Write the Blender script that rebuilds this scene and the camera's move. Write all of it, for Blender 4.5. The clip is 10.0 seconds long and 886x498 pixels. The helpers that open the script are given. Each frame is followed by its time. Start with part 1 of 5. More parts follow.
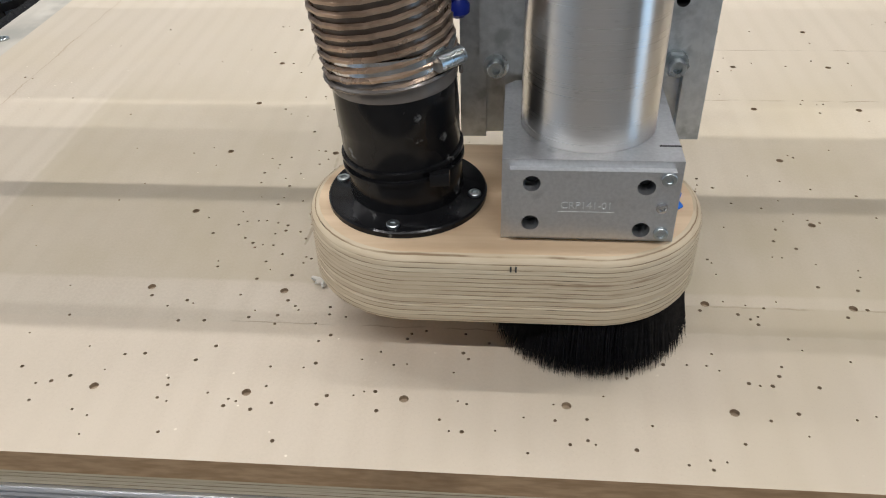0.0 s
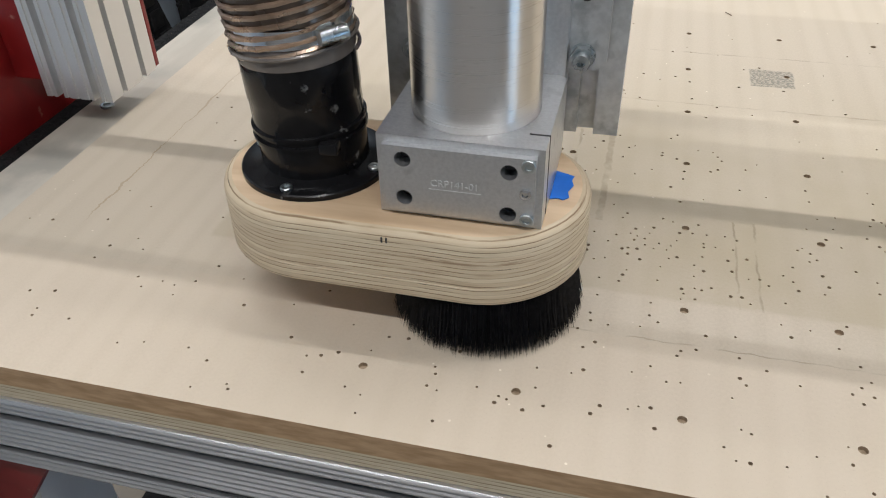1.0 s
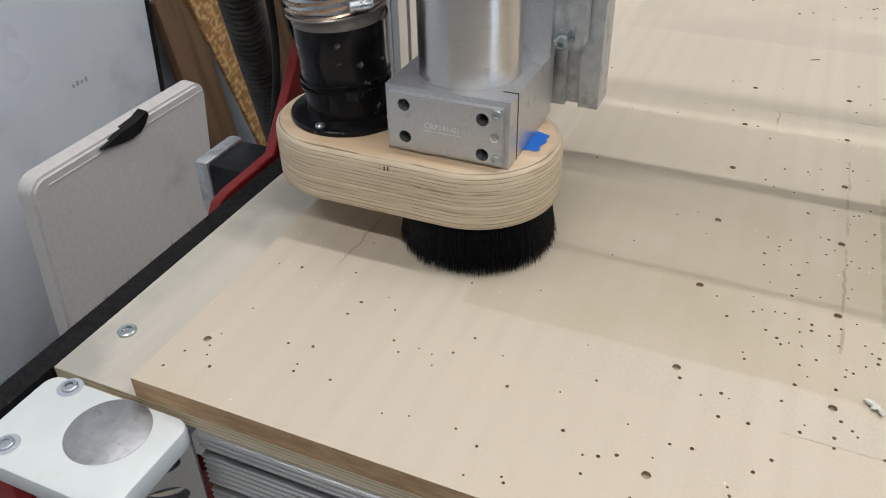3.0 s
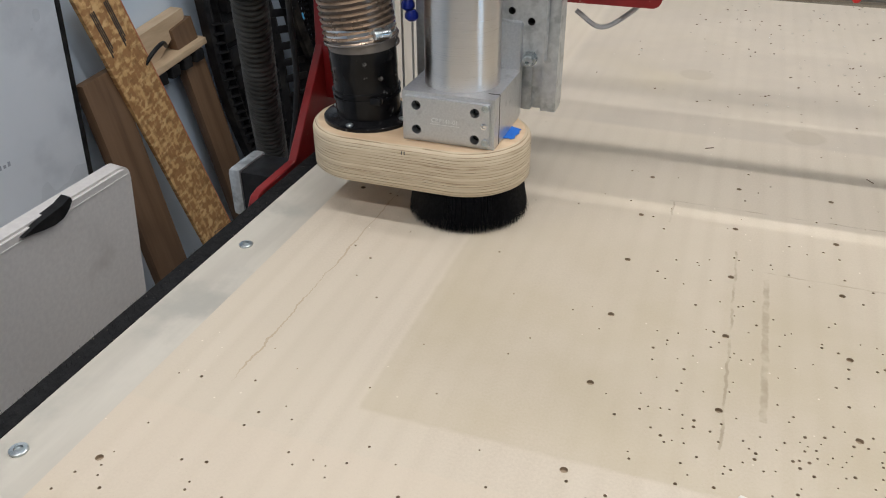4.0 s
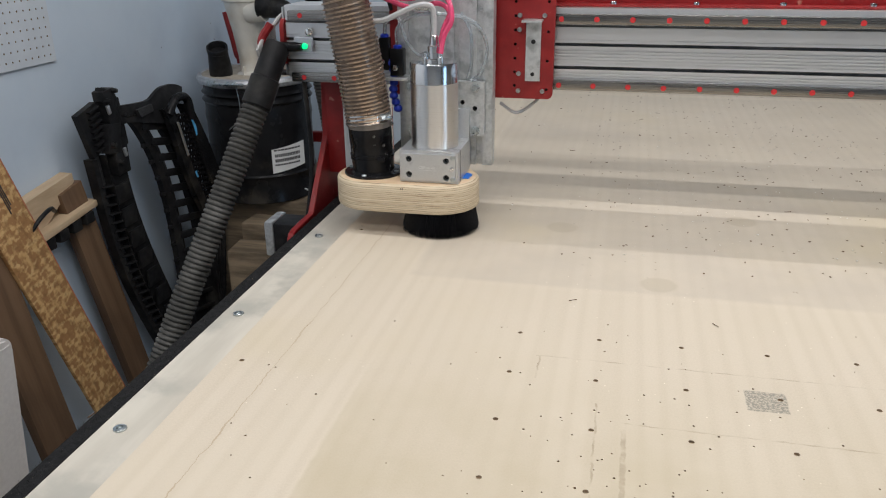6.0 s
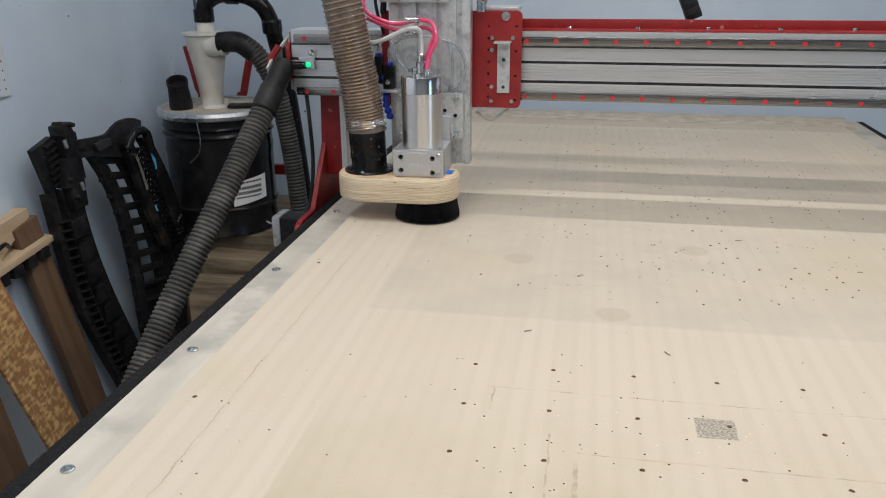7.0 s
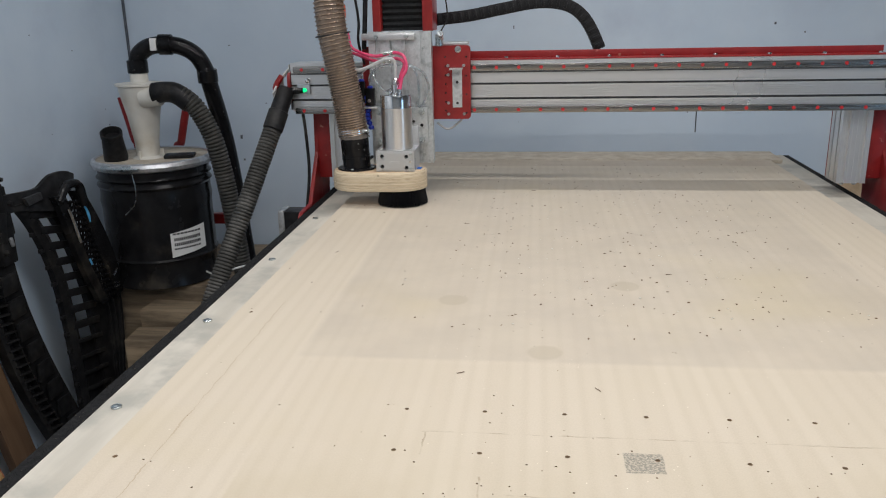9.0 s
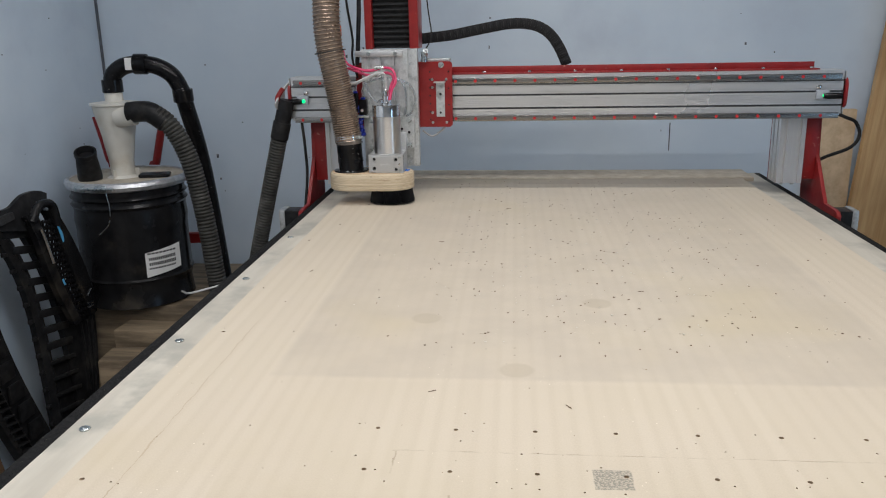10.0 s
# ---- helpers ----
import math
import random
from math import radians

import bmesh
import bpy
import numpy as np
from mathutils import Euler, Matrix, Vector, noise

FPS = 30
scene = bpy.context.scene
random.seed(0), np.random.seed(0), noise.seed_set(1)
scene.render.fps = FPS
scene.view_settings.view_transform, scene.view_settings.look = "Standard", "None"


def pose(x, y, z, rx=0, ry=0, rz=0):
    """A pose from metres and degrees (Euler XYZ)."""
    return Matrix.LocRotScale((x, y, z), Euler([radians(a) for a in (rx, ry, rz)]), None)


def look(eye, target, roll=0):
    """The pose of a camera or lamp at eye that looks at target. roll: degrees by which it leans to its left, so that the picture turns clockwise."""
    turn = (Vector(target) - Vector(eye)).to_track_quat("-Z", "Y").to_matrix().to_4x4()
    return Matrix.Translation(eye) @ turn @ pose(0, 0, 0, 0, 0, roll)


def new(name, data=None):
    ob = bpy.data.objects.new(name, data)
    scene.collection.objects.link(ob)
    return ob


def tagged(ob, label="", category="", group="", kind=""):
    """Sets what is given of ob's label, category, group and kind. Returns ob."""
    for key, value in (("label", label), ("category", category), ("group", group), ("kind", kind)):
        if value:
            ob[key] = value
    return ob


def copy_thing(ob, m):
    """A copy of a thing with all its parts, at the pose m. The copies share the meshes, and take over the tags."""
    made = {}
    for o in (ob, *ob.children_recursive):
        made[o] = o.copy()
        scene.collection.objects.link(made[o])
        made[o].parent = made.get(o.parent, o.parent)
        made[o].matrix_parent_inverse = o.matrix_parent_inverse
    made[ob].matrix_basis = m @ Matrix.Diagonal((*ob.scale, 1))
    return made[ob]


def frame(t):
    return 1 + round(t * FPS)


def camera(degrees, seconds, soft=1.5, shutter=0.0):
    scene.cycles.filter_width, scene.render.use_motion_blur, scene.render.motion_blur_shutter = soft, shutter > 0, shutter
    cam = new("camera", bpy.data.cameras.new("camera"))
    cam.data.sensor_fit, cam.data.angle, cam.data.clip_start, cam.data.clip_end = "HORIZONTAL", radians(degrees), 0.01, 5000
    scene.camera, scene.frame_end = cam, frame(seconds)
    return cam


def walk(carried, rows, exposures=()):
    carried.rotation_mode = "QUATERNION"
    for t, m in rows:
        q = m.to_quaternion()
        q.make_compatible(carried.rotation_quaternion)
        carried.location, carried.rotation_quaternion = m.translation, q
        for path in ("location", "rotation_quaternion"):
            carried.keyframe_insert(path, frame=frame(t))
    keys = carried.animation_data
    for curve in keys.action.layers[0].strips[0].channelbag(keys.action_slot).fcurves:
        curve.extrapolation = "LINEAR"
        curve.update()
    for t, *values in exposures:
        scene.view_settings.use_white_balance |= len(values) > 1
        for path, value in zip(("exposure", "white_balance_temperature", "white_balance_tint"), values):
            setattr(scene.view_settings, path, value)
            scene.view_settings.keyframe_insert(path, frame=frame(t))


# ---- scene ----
cam = camera(57.91, 10.0, soft=1.1)
PATH = [
    (0, (0.2665, -0.3438, 0.3767), (0.1031, 1.2509, -0.8193), -1.97),
    (0.5, (0.2003, -0.3453, 0.3771), (-0.0876, 1.2238, -0.8290), -1.58),
    (1, (0.1495, -0.3469, 0.3774), (-0.2636, 1.1931, -0.8301), -1.53),
    (1.5, (0.0913, -0.3487, 0.3809), (-0.4434, 1.1548, -0.8247), -1.43),
    (2, (0.0339, -0.3603, 0.3847), (-0.5940, 1.1101, -0.8168), -1.32),
    (2.2, (0.0197, -0.3636, 0.3838), (-0.6398, 1.0989, -0.8105), -1.35),
    (3.3, (0.0214, -0.3268, 0.4057), (-0.6512, 1.1856, -0.7169), -1.09),
    (3.5, (0.0335, -0.3225, 0.4137), (-0.6185, 1.2207, -0.6788), -0.89),
    (4, (0.0595, -0.3154, 0.4361), (-0.5237, 1.2943, -0.5976), -0.42),
    (4.5, (0.0814, -0.3191, 0.4530), (-0.4590, 1.3591, -0.4913), -0.96),
    (5, (0.0945, -0.3239, 0.4685), (-0.3966, 1.4089, -0.4010), -0.73),
    (5.5, (0.1034, -0.3259, 0.4820), (-0.3467, 1.4516, -0.3167), -0.54),
    (6, (0.1097, -0.3217, 0.4909), (-0.3036, 1.4892, -0.2505), -0.55),
    (7.3, (0.1309, -0.3255, 0.4960), (-0.1899, 1.5386, -0.1536), -0.54),
    (7.5, (0.1323, -0.3259, 0.4879), (-0.1788, 1.5450, -0.1471), -0.80),
    (8, (0.1433, -0.3226, 0.4911), (-0.1386, 1.5580, -0.1284), -1.01),
    (8.5, (0.1581, -0.3169, 0.4916), (-0.0946, 1.5746, -0.1072), -1.24),
    (9, (0.1613, -0.3178, 0.4960), (-0.0636, 1.5857, -0.0751), -1.21),
    (9.5, (0.1705, -0.3170, 0.4964), (-0.0261, 1.5967, -0.0504), -1.12),
    (10, (0.1747, -0.3222, 0.4983), (-0.0015, 1.5985, -0.0305), -1.09),
]
walk(cam, [(t, look(eye, target, roll)) for t, eye, target, roll in PATH],
     exposures=((0, 0.02), (2.2, -0.04), (3.5, -0.15), (5.5, -0.13), (10, -0.14)))


# ---- light ----
world = bpy.data.worlds.new("world")
scene.world = world
world.use_nodes = True
world.node_tree.nodes["Background"].inputs[0].default_value = (0.75, 0.85, 1.0, 1)
world.node_tree.nodes["Background"].inputs[1].default_value = 0.05


def shop_light(x, y, z, length, width, power, tint=(0.985, 0.974, 0.98)):
    lamp = bpy.data.lights.new("ceiling_tube", "AREA")
    lamp.shape, lamp.size, lamp.size_y, lamp.energy, lamp.color = "RECTANGLE", length, width, power, tint
    ob = new("ceiling_tube", lamp)
    ob.matrix_world = pose(x, y, z)


for lamp_y, lamp_power in ((-0.8, 23), (0.28, 16), (0.83, 17), (1.77, 15)):
    shop_light(0.25, lamp_y, 1.52, 2.4, 0.025, lamp_power)


# ---- materials ----
def rgba(c):
    return (*c, 1) if len(c) == 3 else c


class Nodes:
    """A small wrapper that makes the nodes of one material."""

    def __init__(self, name):
        self.mat = bpy.data.materials.new(name)
        self.mat.use_nodes = True
        self.tree = self.mat.node_tree
        self.shader = self.tree.nodes["Principled BSDF"]
        self.coord = self.add("ShaderNodeTexCoord").outputs["Object"]

    def add(self, kind, **values):
        node = self.tree.nodes.new(kind)
        for key, value in values.items():
            setattr(node, key, value)
        return node

    def put(self, socket, value):
        if isinstance(value, bpy.types.NodeSocket):
            self.tree.links.new(value, socket)
        elif isinstance(value, tuple) and socket.type == "RGBA":
            socket.default_value = rgba(value)
        else:
            socket.default_value = value

    def math(self, op, a, b=0.0, clamp=False):
        n = self.add("ShaderNodeMath", operation=op, use_clamp=clamp)
        self.put(n.inputs[0], a), self.put(n.inputs[1], b)
        return n.outputs[0]

    def ramp(self, v, a, b, lo=0.0, hi=1.0):
        n = self.add("ShaderNodeMapRange", interpolation_type="SMOOTHSTEP")
        for i, x in enumerate((v, a, b, lo, hi)):
            self.put(n.inputs[i], x)
        return n.outputs[0]

    def mix(self, f, a, b, how="MIX"):
        n = self.add("ShaderNodeMix", data_type="RGBA", blend_type=how)
        self.put(n.inputs[0], f), self.put(n.inputs[6], a), self.put(n.inputs[7], b)
        return n.outputs[2]

    def noise(self, scale, stretch=(1, 1, 1), detail=4.0, rough=0.55, shift=(0, 0, 0)):
        m = self.add("ShaderNodeMapping")
        m.inputs["Scale"].default_value = stretch
        m.inputs["Location"].default_value = shift
        self.put(m.inputs[0], self.coord)
        n = self.add("ShaderNodeTexNoise")
        self.put(n.inputs["Vector"], m.outputs[0])
        n.inputs["Scale"].default_value, n.inputs["Detail"].default_value, n.inputs["Roughness"].default_value = scale, detail, rough
        return n.outputs[0]

    def cells(self, scale, stretch=(1, 1, 1)):
        m = self.add("ShaderNodeMapping")
        m.inputs["Scale"].default_value = stretch
        self.put(m.inputs[0], self.coord)
        n = self.add("ShaderNodeTexVoronoi")
        self.put(n.inputs["Vector"], m.outputs[0])
        n.inputs["Scale"].default_value = scale
        return n

    def axes(self):
        n = self.add("ShaderNodeSeparateXYZ")
        self.put(n.inputs[0], self.coord)
        return n.outputs[0], n.outputs[1], n.outputs[2]

    def bump(self, height, strength, distance=0.001):
        n = self.add("ShaderNodeBump")
        n.inputs["Strength"].default_value, n.inputs["Distance"].default_value = strength, distance
        self.put(n.inputs["Height"], height)
        self.put(self.shader.inputs["Normal"], n.outputs[0])

    def done(self, color, rough, metal=0.0):
        self.put(self.shader.inputs["Base Color"], color)
        self.put(self.shader.inputs["Roughness"], rough)
        self.put(self.shader.inputs["Metallic"], metal)
        return self.mat


def plain(name, dark, light, scale=40.0, rough=(0.4, 0.6), metal=0.0, bump=0.0, stretch=(1, 1, 1), stain=None, stain_scale=4.0, stain_at=(0.5, 0.7), fine=0.0005):
    """Two-scale surface: grain between two tones, and stains of another tone over it."""
    n = Nodes(name)
    grain = n.noise(scale, stretch)
    color = n.mix(n.ramp(grain, 0.3, 0.7), dark, light)
    rough_v = n.ramp(n.noise(scale * 0.4, stretch, shift=(3, 1, 2)), 0.3, 0.7, rough[0], rough[1])
    if stain:
        mask = n.ramp(n.noise(stain_scale, detail=6, shift=(7, 4, 1)), stain_at[0], stain_at[1])
        color = n.mix(mask, color, stain)
    if bump:
        n.bump(grain, bump, fine)
    return n.done(color, rough_v, metal)


def mdf_surface():
    n = Nodes("mdf_spoilboard")
    x, y, z = n.axes()
    warp = n.noise(9, detail=3)
    wob = n.math("MULTIPLY", n.math("SUBTRACT", n.noise(60, detail=5), 0.5), 0.006)
    xw, yw = n.math("ADD", x, wob), n.math("ADD", y, wob)

    def box(x0, x1, y0, y1, s=0.002):
        a = n.math("MULTIPLY", n.ramp(xw, x0 - s, x0 + s), n.ramp(xw, x1 - s, x1 + s, 1.0, 0.0))
        b = n.math("MULTIPLY", n.ramp(yw, y0 - s, y0 + s), n.ramp(yw, y1 - s, y1 + s, 1.0, 0.0))
        return n.math("MULTIPLY", a, b)

    fibre = n.noise(420, detail=6, rough=0.7)
    cloud = n.noise(3.2, detail=5)
    color = n.mix(n.ramp(fibre, 0.3, 0.7), (0.518, 0.447, 0.350), (0.578, 0.503, 0.402))
    color = n.mix(n.ramp(cloud, 0.35, 0.75), color, (0.545, 0.475, 0.370))
    # cutter tracks that run the length of the board
    track = n.math("FRACT", n.math("MULTIPLY", x, 1 / 0.0254))
    lane = n.add("ShaderNodeTexWhiteNoise", noise_dimensions="1D")
    n.put(lane.inputs["W"], n.math("FLOOR", n.math("MULTIPLY", x, 1 / 0.0254)))
    scallop = n.math("SINE", n.math("MULTIPLY", track, math.pi))
    amount = n.math("MULTIPLY", n.ramp(lane.outputs[0], 0.0, 1.0, 0.35, 1.0), n.ramp(scallop, 0.15, 0.95))
    color = n.mix(n.math("MULTIPLY", amount, 0.26), color, (0.66, 0.585, 0.48))
    # paler, pinker fresh board along the front
    fresh = n.ramp(yw, 0.064, 0.068, 1.0, 0.0)
    color = n.mix(n.math("MULTIPLY", fresh, 0.35), color, (0.60, 0.505, 0.395))
    # worn, dusty fields
    for field, tone, much in ((n.math("MULTIPLY", box(-0.168, 0.95, 0.112, 0.75, 0.003), n.ramp(y, 0.22, 0.62, 1.0, 0.1)), (0.42, 0.355, 0.235), 0.62),
                              (n.math("MULTIPLY", box(-0.19, 0.777, 0.765, 2.26, 0.008), n.ramp(y, 0.9, 2.2, 1.0, 0.55)), (0.44, 0.385, 0.315), 0.62),
                              (box(-0.5, 1.2, 2.30, 2.8, 0.004), (0.44, 0.36, 0.28), 0.75),
                              (box(0.37, 1.0, 0.070, 0.100, 0.0015), (0.42, 0.35, 0.25), 0.6)):
        patch = n.math("MULTIPLY", field, n.ramp(warp, 0.28, 0.72, 0.40, 1.0))
        color = n.mix(n.math("MULTIPLY", patch, much), color, tone)
    blot = n.math("MULTIPLY", n.ramp(n.noise(2.1, detail=3, shift=(5, 2, 0)), 0.55, 0.75), 0.4)
    color = n.mix(blot, color, (0.52, 0.44, 0.29))
    # scored outlines of earlier cuts
    line = 0.0
    for b in (box(0.104, 0.1062, 0.16, 0.46, 0.0006), box(0.132, 0.1375, 0.20, 0.425, 0.001), box(0.132, 0.75, 0.424, 0.4262, 0.0006),
              box(0.028, 0.75, 0.553, 0.555, 0.0008), box(0.05, 0.37, 0.066, 0.0672, 0.0005), box(0.37, 0.91, 0.098, 0.0996, 0.0005),
              box(0.031, 0.033, 0.50, 0.555, 0.0008), box(0.24, 0.2415, 0.11, 0.22, 0.0005), box(0.255, 0.2565, 0.11, 0.22, 0.0005)):
        line = n.math("MAXIMUM", line, b)
    line = n.math("MULTIPLY", line, n.ramp(n.noise(35, detail=3, shift=(1, 9, 0)), 0.35, 0.65, 0.0, 0.55))
    color = n.mix(line, color, (0.25, 0.19, 0.12))
    # a grey rubbed rectangle
    speck = n.ramp(n.noise(330, detail=3, shift=(2, 2, 0)), 0.42, 0.56)
    color = n.mix(n.math("MULTIPLY", box(0.267, 0.311, 0.48, 0.5215, 0.001), n.math("ADD", n.math("MULTIPLY", speck, 0.6), 0.25)), color, (0.20, 0.19, 0.16))
    for sx, sy in ((0.02, 1.02), (0.33, 1.11), (0.18, 0.80)):
        d = n.math("SQRT", n.math("ADD", n.math("POWER", n.math("SUBTRACT", xw, sx), 2.0), n.math("POWER", n.math("SUBTRACT", yw, sy), 2.0)))
        color = n.mix(n.math("MULTIPLY", n.ramp(d, 0.022, 0.030, 1.0, 0.0), 0.45), color, (0.40, 0.34, 0.25))
    # the long ragged crack
    jag = n.math("MULTIPLY", n.math("SUBTRACT", n.noise(28, (0.02, 1, 1), detail=9, rough=0.75), 0.5), 0.015)
    off = n.math("ABSOLUTE", n.math("SUBTRACT", n.math("ADD", x, jag), -0.281))
    wide = n.ramp(n.noise(14, (0.05, 1, 1), detail=5, shift=(0, 3, 0)), 0.35, 0.7, 0.0003, 0.0015)
    crack = n.math("MULTIPLY", n.math("LESS_THAN", off, wide), n.math("MULTIPLY", n.ramp(y, 0.10, 0.13), n.ramp(y, 0.98, 1.01, 1.0, 0.0)))
    crack = n.math("MULTIPLY", crack, n.ramp(y, 0.3, 0.75, 1.0, 0.6))
    color = n.mix(n.math("MULTIPLY", crack, 0.6), color, (0.37, 0.275, 0.17))
    # dust specks and short scratches
    chips = n.math("MULTIPLY", n.ramp(n.cells(65).outputs["Distance"], 0.045, 0.07, 1.0, 0.0), n.ramp(n.noise(5, detail=2, shift=(0, 0, 4)), 0.52, 0.6))
    color = n.mix(n.math("MULTIPLY", chips, 0.7), color, (0.85, 0.78, 0.66))
    dots = n.math("MULTIPLY", n.ramp(n.cells(38, (1.0, 0.8, 1)).outputs["Distance"], 0.05, 0.085, 1.0, 0.0), box(-0.05, 0.85, 0.85, 2.3, 0.1))
    dots = n.math("MULTIPLY", dots, n.ramp(n.noise(4, detail=2, shift=(4, 0, 4)), 0.42, 0.55))
    color = n.mix(n.math("MULTIPLY", dots, 0.75), color, (0.12, 0.09, 0.06))
    grit = n.ramp(n.noise(900, detail=2, shift=(6, 1, 0)), 0.62, 0.72)
    color = n.mix(n.math("MULTIPLY", grit, 0.22), color, (0.36, 0.29, 0.21))
    relief = n.math("SUBTRACT", n.math("MULTIPLY", fibre, 0.25), n.math("MULTIPLY", n.math("MAXIMUM", crack, line), 1.5))
    n.bump(relief, 0.25, 0.001)
    n.shader.inputs["Specular IOR Level"].default_value = 0.35
    return n.done(color, n.ramp(cloud, 0.3, 0.7, 0.5, 0.62))


def layered(name, tones, pitch, seed=0.0):
    """Edge of plywood: thin plies stacked upward, with uneven glue lines and gaps."""
    n = Nodes(name)
    x, y, z = n.axes()
    zz = n.math("ADD", z, n.math("MULTIPLY", n.math("SUBTRACT", n.noise(14, (1, 1, 0.2), detail=3), 0.5), 0.0016))
    ply = n.math("MULTIPLY", zz, 1 / pitch)
    lane = n.add("ShaderNodeTexWhiteNoise", noise_dimensions="1D")
    n.put(lane.inputs["W"], n.math("ADD", n.math("FLOOR", ply), seed))
    grain = n.noise(160, (0.3, 0.3, 3), detail=5)
    color = n.mix(n.ramp(lane.outputs[0], 0.0, 1.0, 0.15, 0.85), tones[0], tones[1])
    color = n.mix(n.math("MULTIPLY", n.ramp(grain, 0.35, 0.75), 0.5), color, tones[2])
    glue = n.math("ABSOLUTE", n.math("SUBTRACT", n.math("FRACT", ply), 0.5))
    seam = n.math("MULTIPLY", n.ramp(glue, 0.365, 0.465), n.ramp(n.noise(26, (1, 1, 9), detail=5, shift=(2, 0, 0)), 0.36, 0.60, 0.2, 1.0))
    color = n.mix(seam, color, tones[3])
    gap = n.math("MULTIPLY", n.ramp(glue, 0.40, 0.46), n.ramp(n.noise(16, (1, 1, 14), detail=3, shift=(0, 5, 3)), 0.64, 0.70))
    scorch = n.math("MULTIPLY", n.ramp(n.noise(9, (1, 1, 12), detail=5, shift=(4, 1, 6)), 0.56, 0.72), n.ramp(n.noise(240, (0.15, 0.15, 3), detail=4), 0.4, 0.6))
    color = n.mix(n.math("MULTIPLY", scorch, 0.7), color, (0.22, 0.12, 0.06))
    color = n.mix(gap, color, (0.03, 0.02, 0.012))
    n.bump(n.math("SUBTRACT", grain, n.math("ADD", seam, gap)), 0.4, 0.0006)
    return n.done(color, 0.6)


def ring_wood(name, dark, light, stretch=(1, 1, 0.08), scale=22.0, rough=(0.5, 0.7), knot=None):
    n = Nodes(name)
    warp = n.noise(2.5, detail=2)
    x, y, z = n.axes()
    grain = n.noise(scale, stretch, detail=7, rough=0.65)
    color = n.mix(n.ramp(grain, 0.32, 0.68), dark, light)
    color = n.mix(n.math("MULTIPLY", n.ramp(warp, 0.5, 0.7), 0.45), color, tuple(0.6 * c for c in dark))
    if knot:
        color = n.mix(n.ramp(n.cells(3.2, (1, 1, 0.5)).outputs["Distance"], 0.04, 0.13, 0.9, 0.0), color, knot)
    n.bump(grain, 0.25, 0.0008)
    return n.done(color, n.ramp(warp, 0.3, 0.7, rough[0], rough[1]))


def strand_board():
    n = Nodes("strand_board")
    across = n.noise(34, (1, 1.0, 2.4), detail=2.5, rough=0.45)
    along = n.noise(30, (1, 2.6, 0.9), detail=2.5, rough=0.45, shift=(2, 5, 1))
    flake = n.ramp(n.math("SUBTRACT", across, along), -0.10, 0.12)
    color = n.mix(flake, (0.36, 0.185, 0.07), (0.60, 0.37, 0.155))
    color = n.mix(n.ramp(across, 0.56, 0.62, 0.0, 0.6), color, (0.68, 0.46, 0.22))
    color = n.mix(n.ramp(n.noise(45, (1, 1, 1), detail=7), 0.45, 0.75), color, (0.26, 0.13, 0.045))
    n.bump(flake, 0.4, 0.002)
    return n.done(color, 0.65)


def brushed(name, dark, light, rough=(0.18, 0.32), stretch=(1, 1, 40), scale=60.0, bump=0.05):
    return plain(name, dark, light, scale, rough, 1.0, bump, stretch, fine=0.0002)


MDF = mdf_surface()
MDF_EDGE = plain("mdf_edge", (0.36, 0.225, 0.115), (0.50, 0.33, 0.185), 160, (0.7, 0.85), bump=0.35, stretch=(0.3, 0.3, 1.5), stain=(0.20, 0.12, 0.06), stain_scale=7)
HOLE = plain("hole_wall", (0.27, 0.20, 0.13), (0.38, 0.29, 0.20), 200, (0.8, 0.9))
PLY_EDGE = layered("birch_ply_edge", ((0.58, 0.47, 0.32), (0.74, 0.64, 0.47), (0.50, 0.38, 0.24), (0.25, 0.165, 0.09)), 0.0033)
PLY_FACE = plain("birch_ply_face", (0.54, 0.38, 0.235), (0.70, 0.53, 0.35), 12, (0.45, 0.6), bump=0.1, stretch=(0.5, 4, 1), stain=(0.46, 0.31, 0.17), stain_scale=9, stain_at=(0.58, 0.75))
BASE_EDGE = layered("sheathing_edge", ((0.55, 0.46, 0.31), (0.66, 0.57, 0.42), (0.42, 0.33, 0.21), (0.22, 0.15, 0.08)), 0.0034, 3.0)
BASE_FACE = plain("grey_plywood_face", (0.455, 0.423, 0.36), (0.555, 0.52, 0.447), 8, (0.5, 0.65), bump=0.1, stretch=(3, 0.5, 1), stain=(0.37, 0.355, 0.31), stain_scale=9, stain_at=(0.48, 0.68))
def turned_steel():
    """Lathe-turned stainless: fine rings round the axis that draw highlights out along it."""
    n = Nodes("turned_stainless")
    ring = n.noise(60, (0.02, 0.02, 30), detail=3)
    scratch = n.math("MULTIPLY", n.ramp(n.noise(55, (2.2, 2.2, 5), detail=6, shift=(3, 0, 2)), 0.64, 0.72), 0.5)
    color = n.mix(n.ramp(ring, 0.3, 0.7), (0.72, 0.70, 0.675), (0.76, 0.74, 0.715))
    color = n.mix(scratch, color, (0.58, 0.56, 0.53))
    way = n.add("ShaderNodeTangent", direction_type="RADIAL", axis="Z")
    n.put(n.shader.inputs["Tangent"], way.outputs[0])
    n.shader.inputs["Anisotropic"].default_value = 0.85
    n.shader.inputs["Anisotropic Rotation"].default_value = 0.25
    return n.done(color, n.ramp(ring, 0.3, 0.7, 0.27, 0.31), 1.0)


STEEL = turned_steel()
CHROME = brushed("polished_steel", (0.70, 0.70, 0.70), (0.82, 0.82, 0.82), (0.08, 0.18))
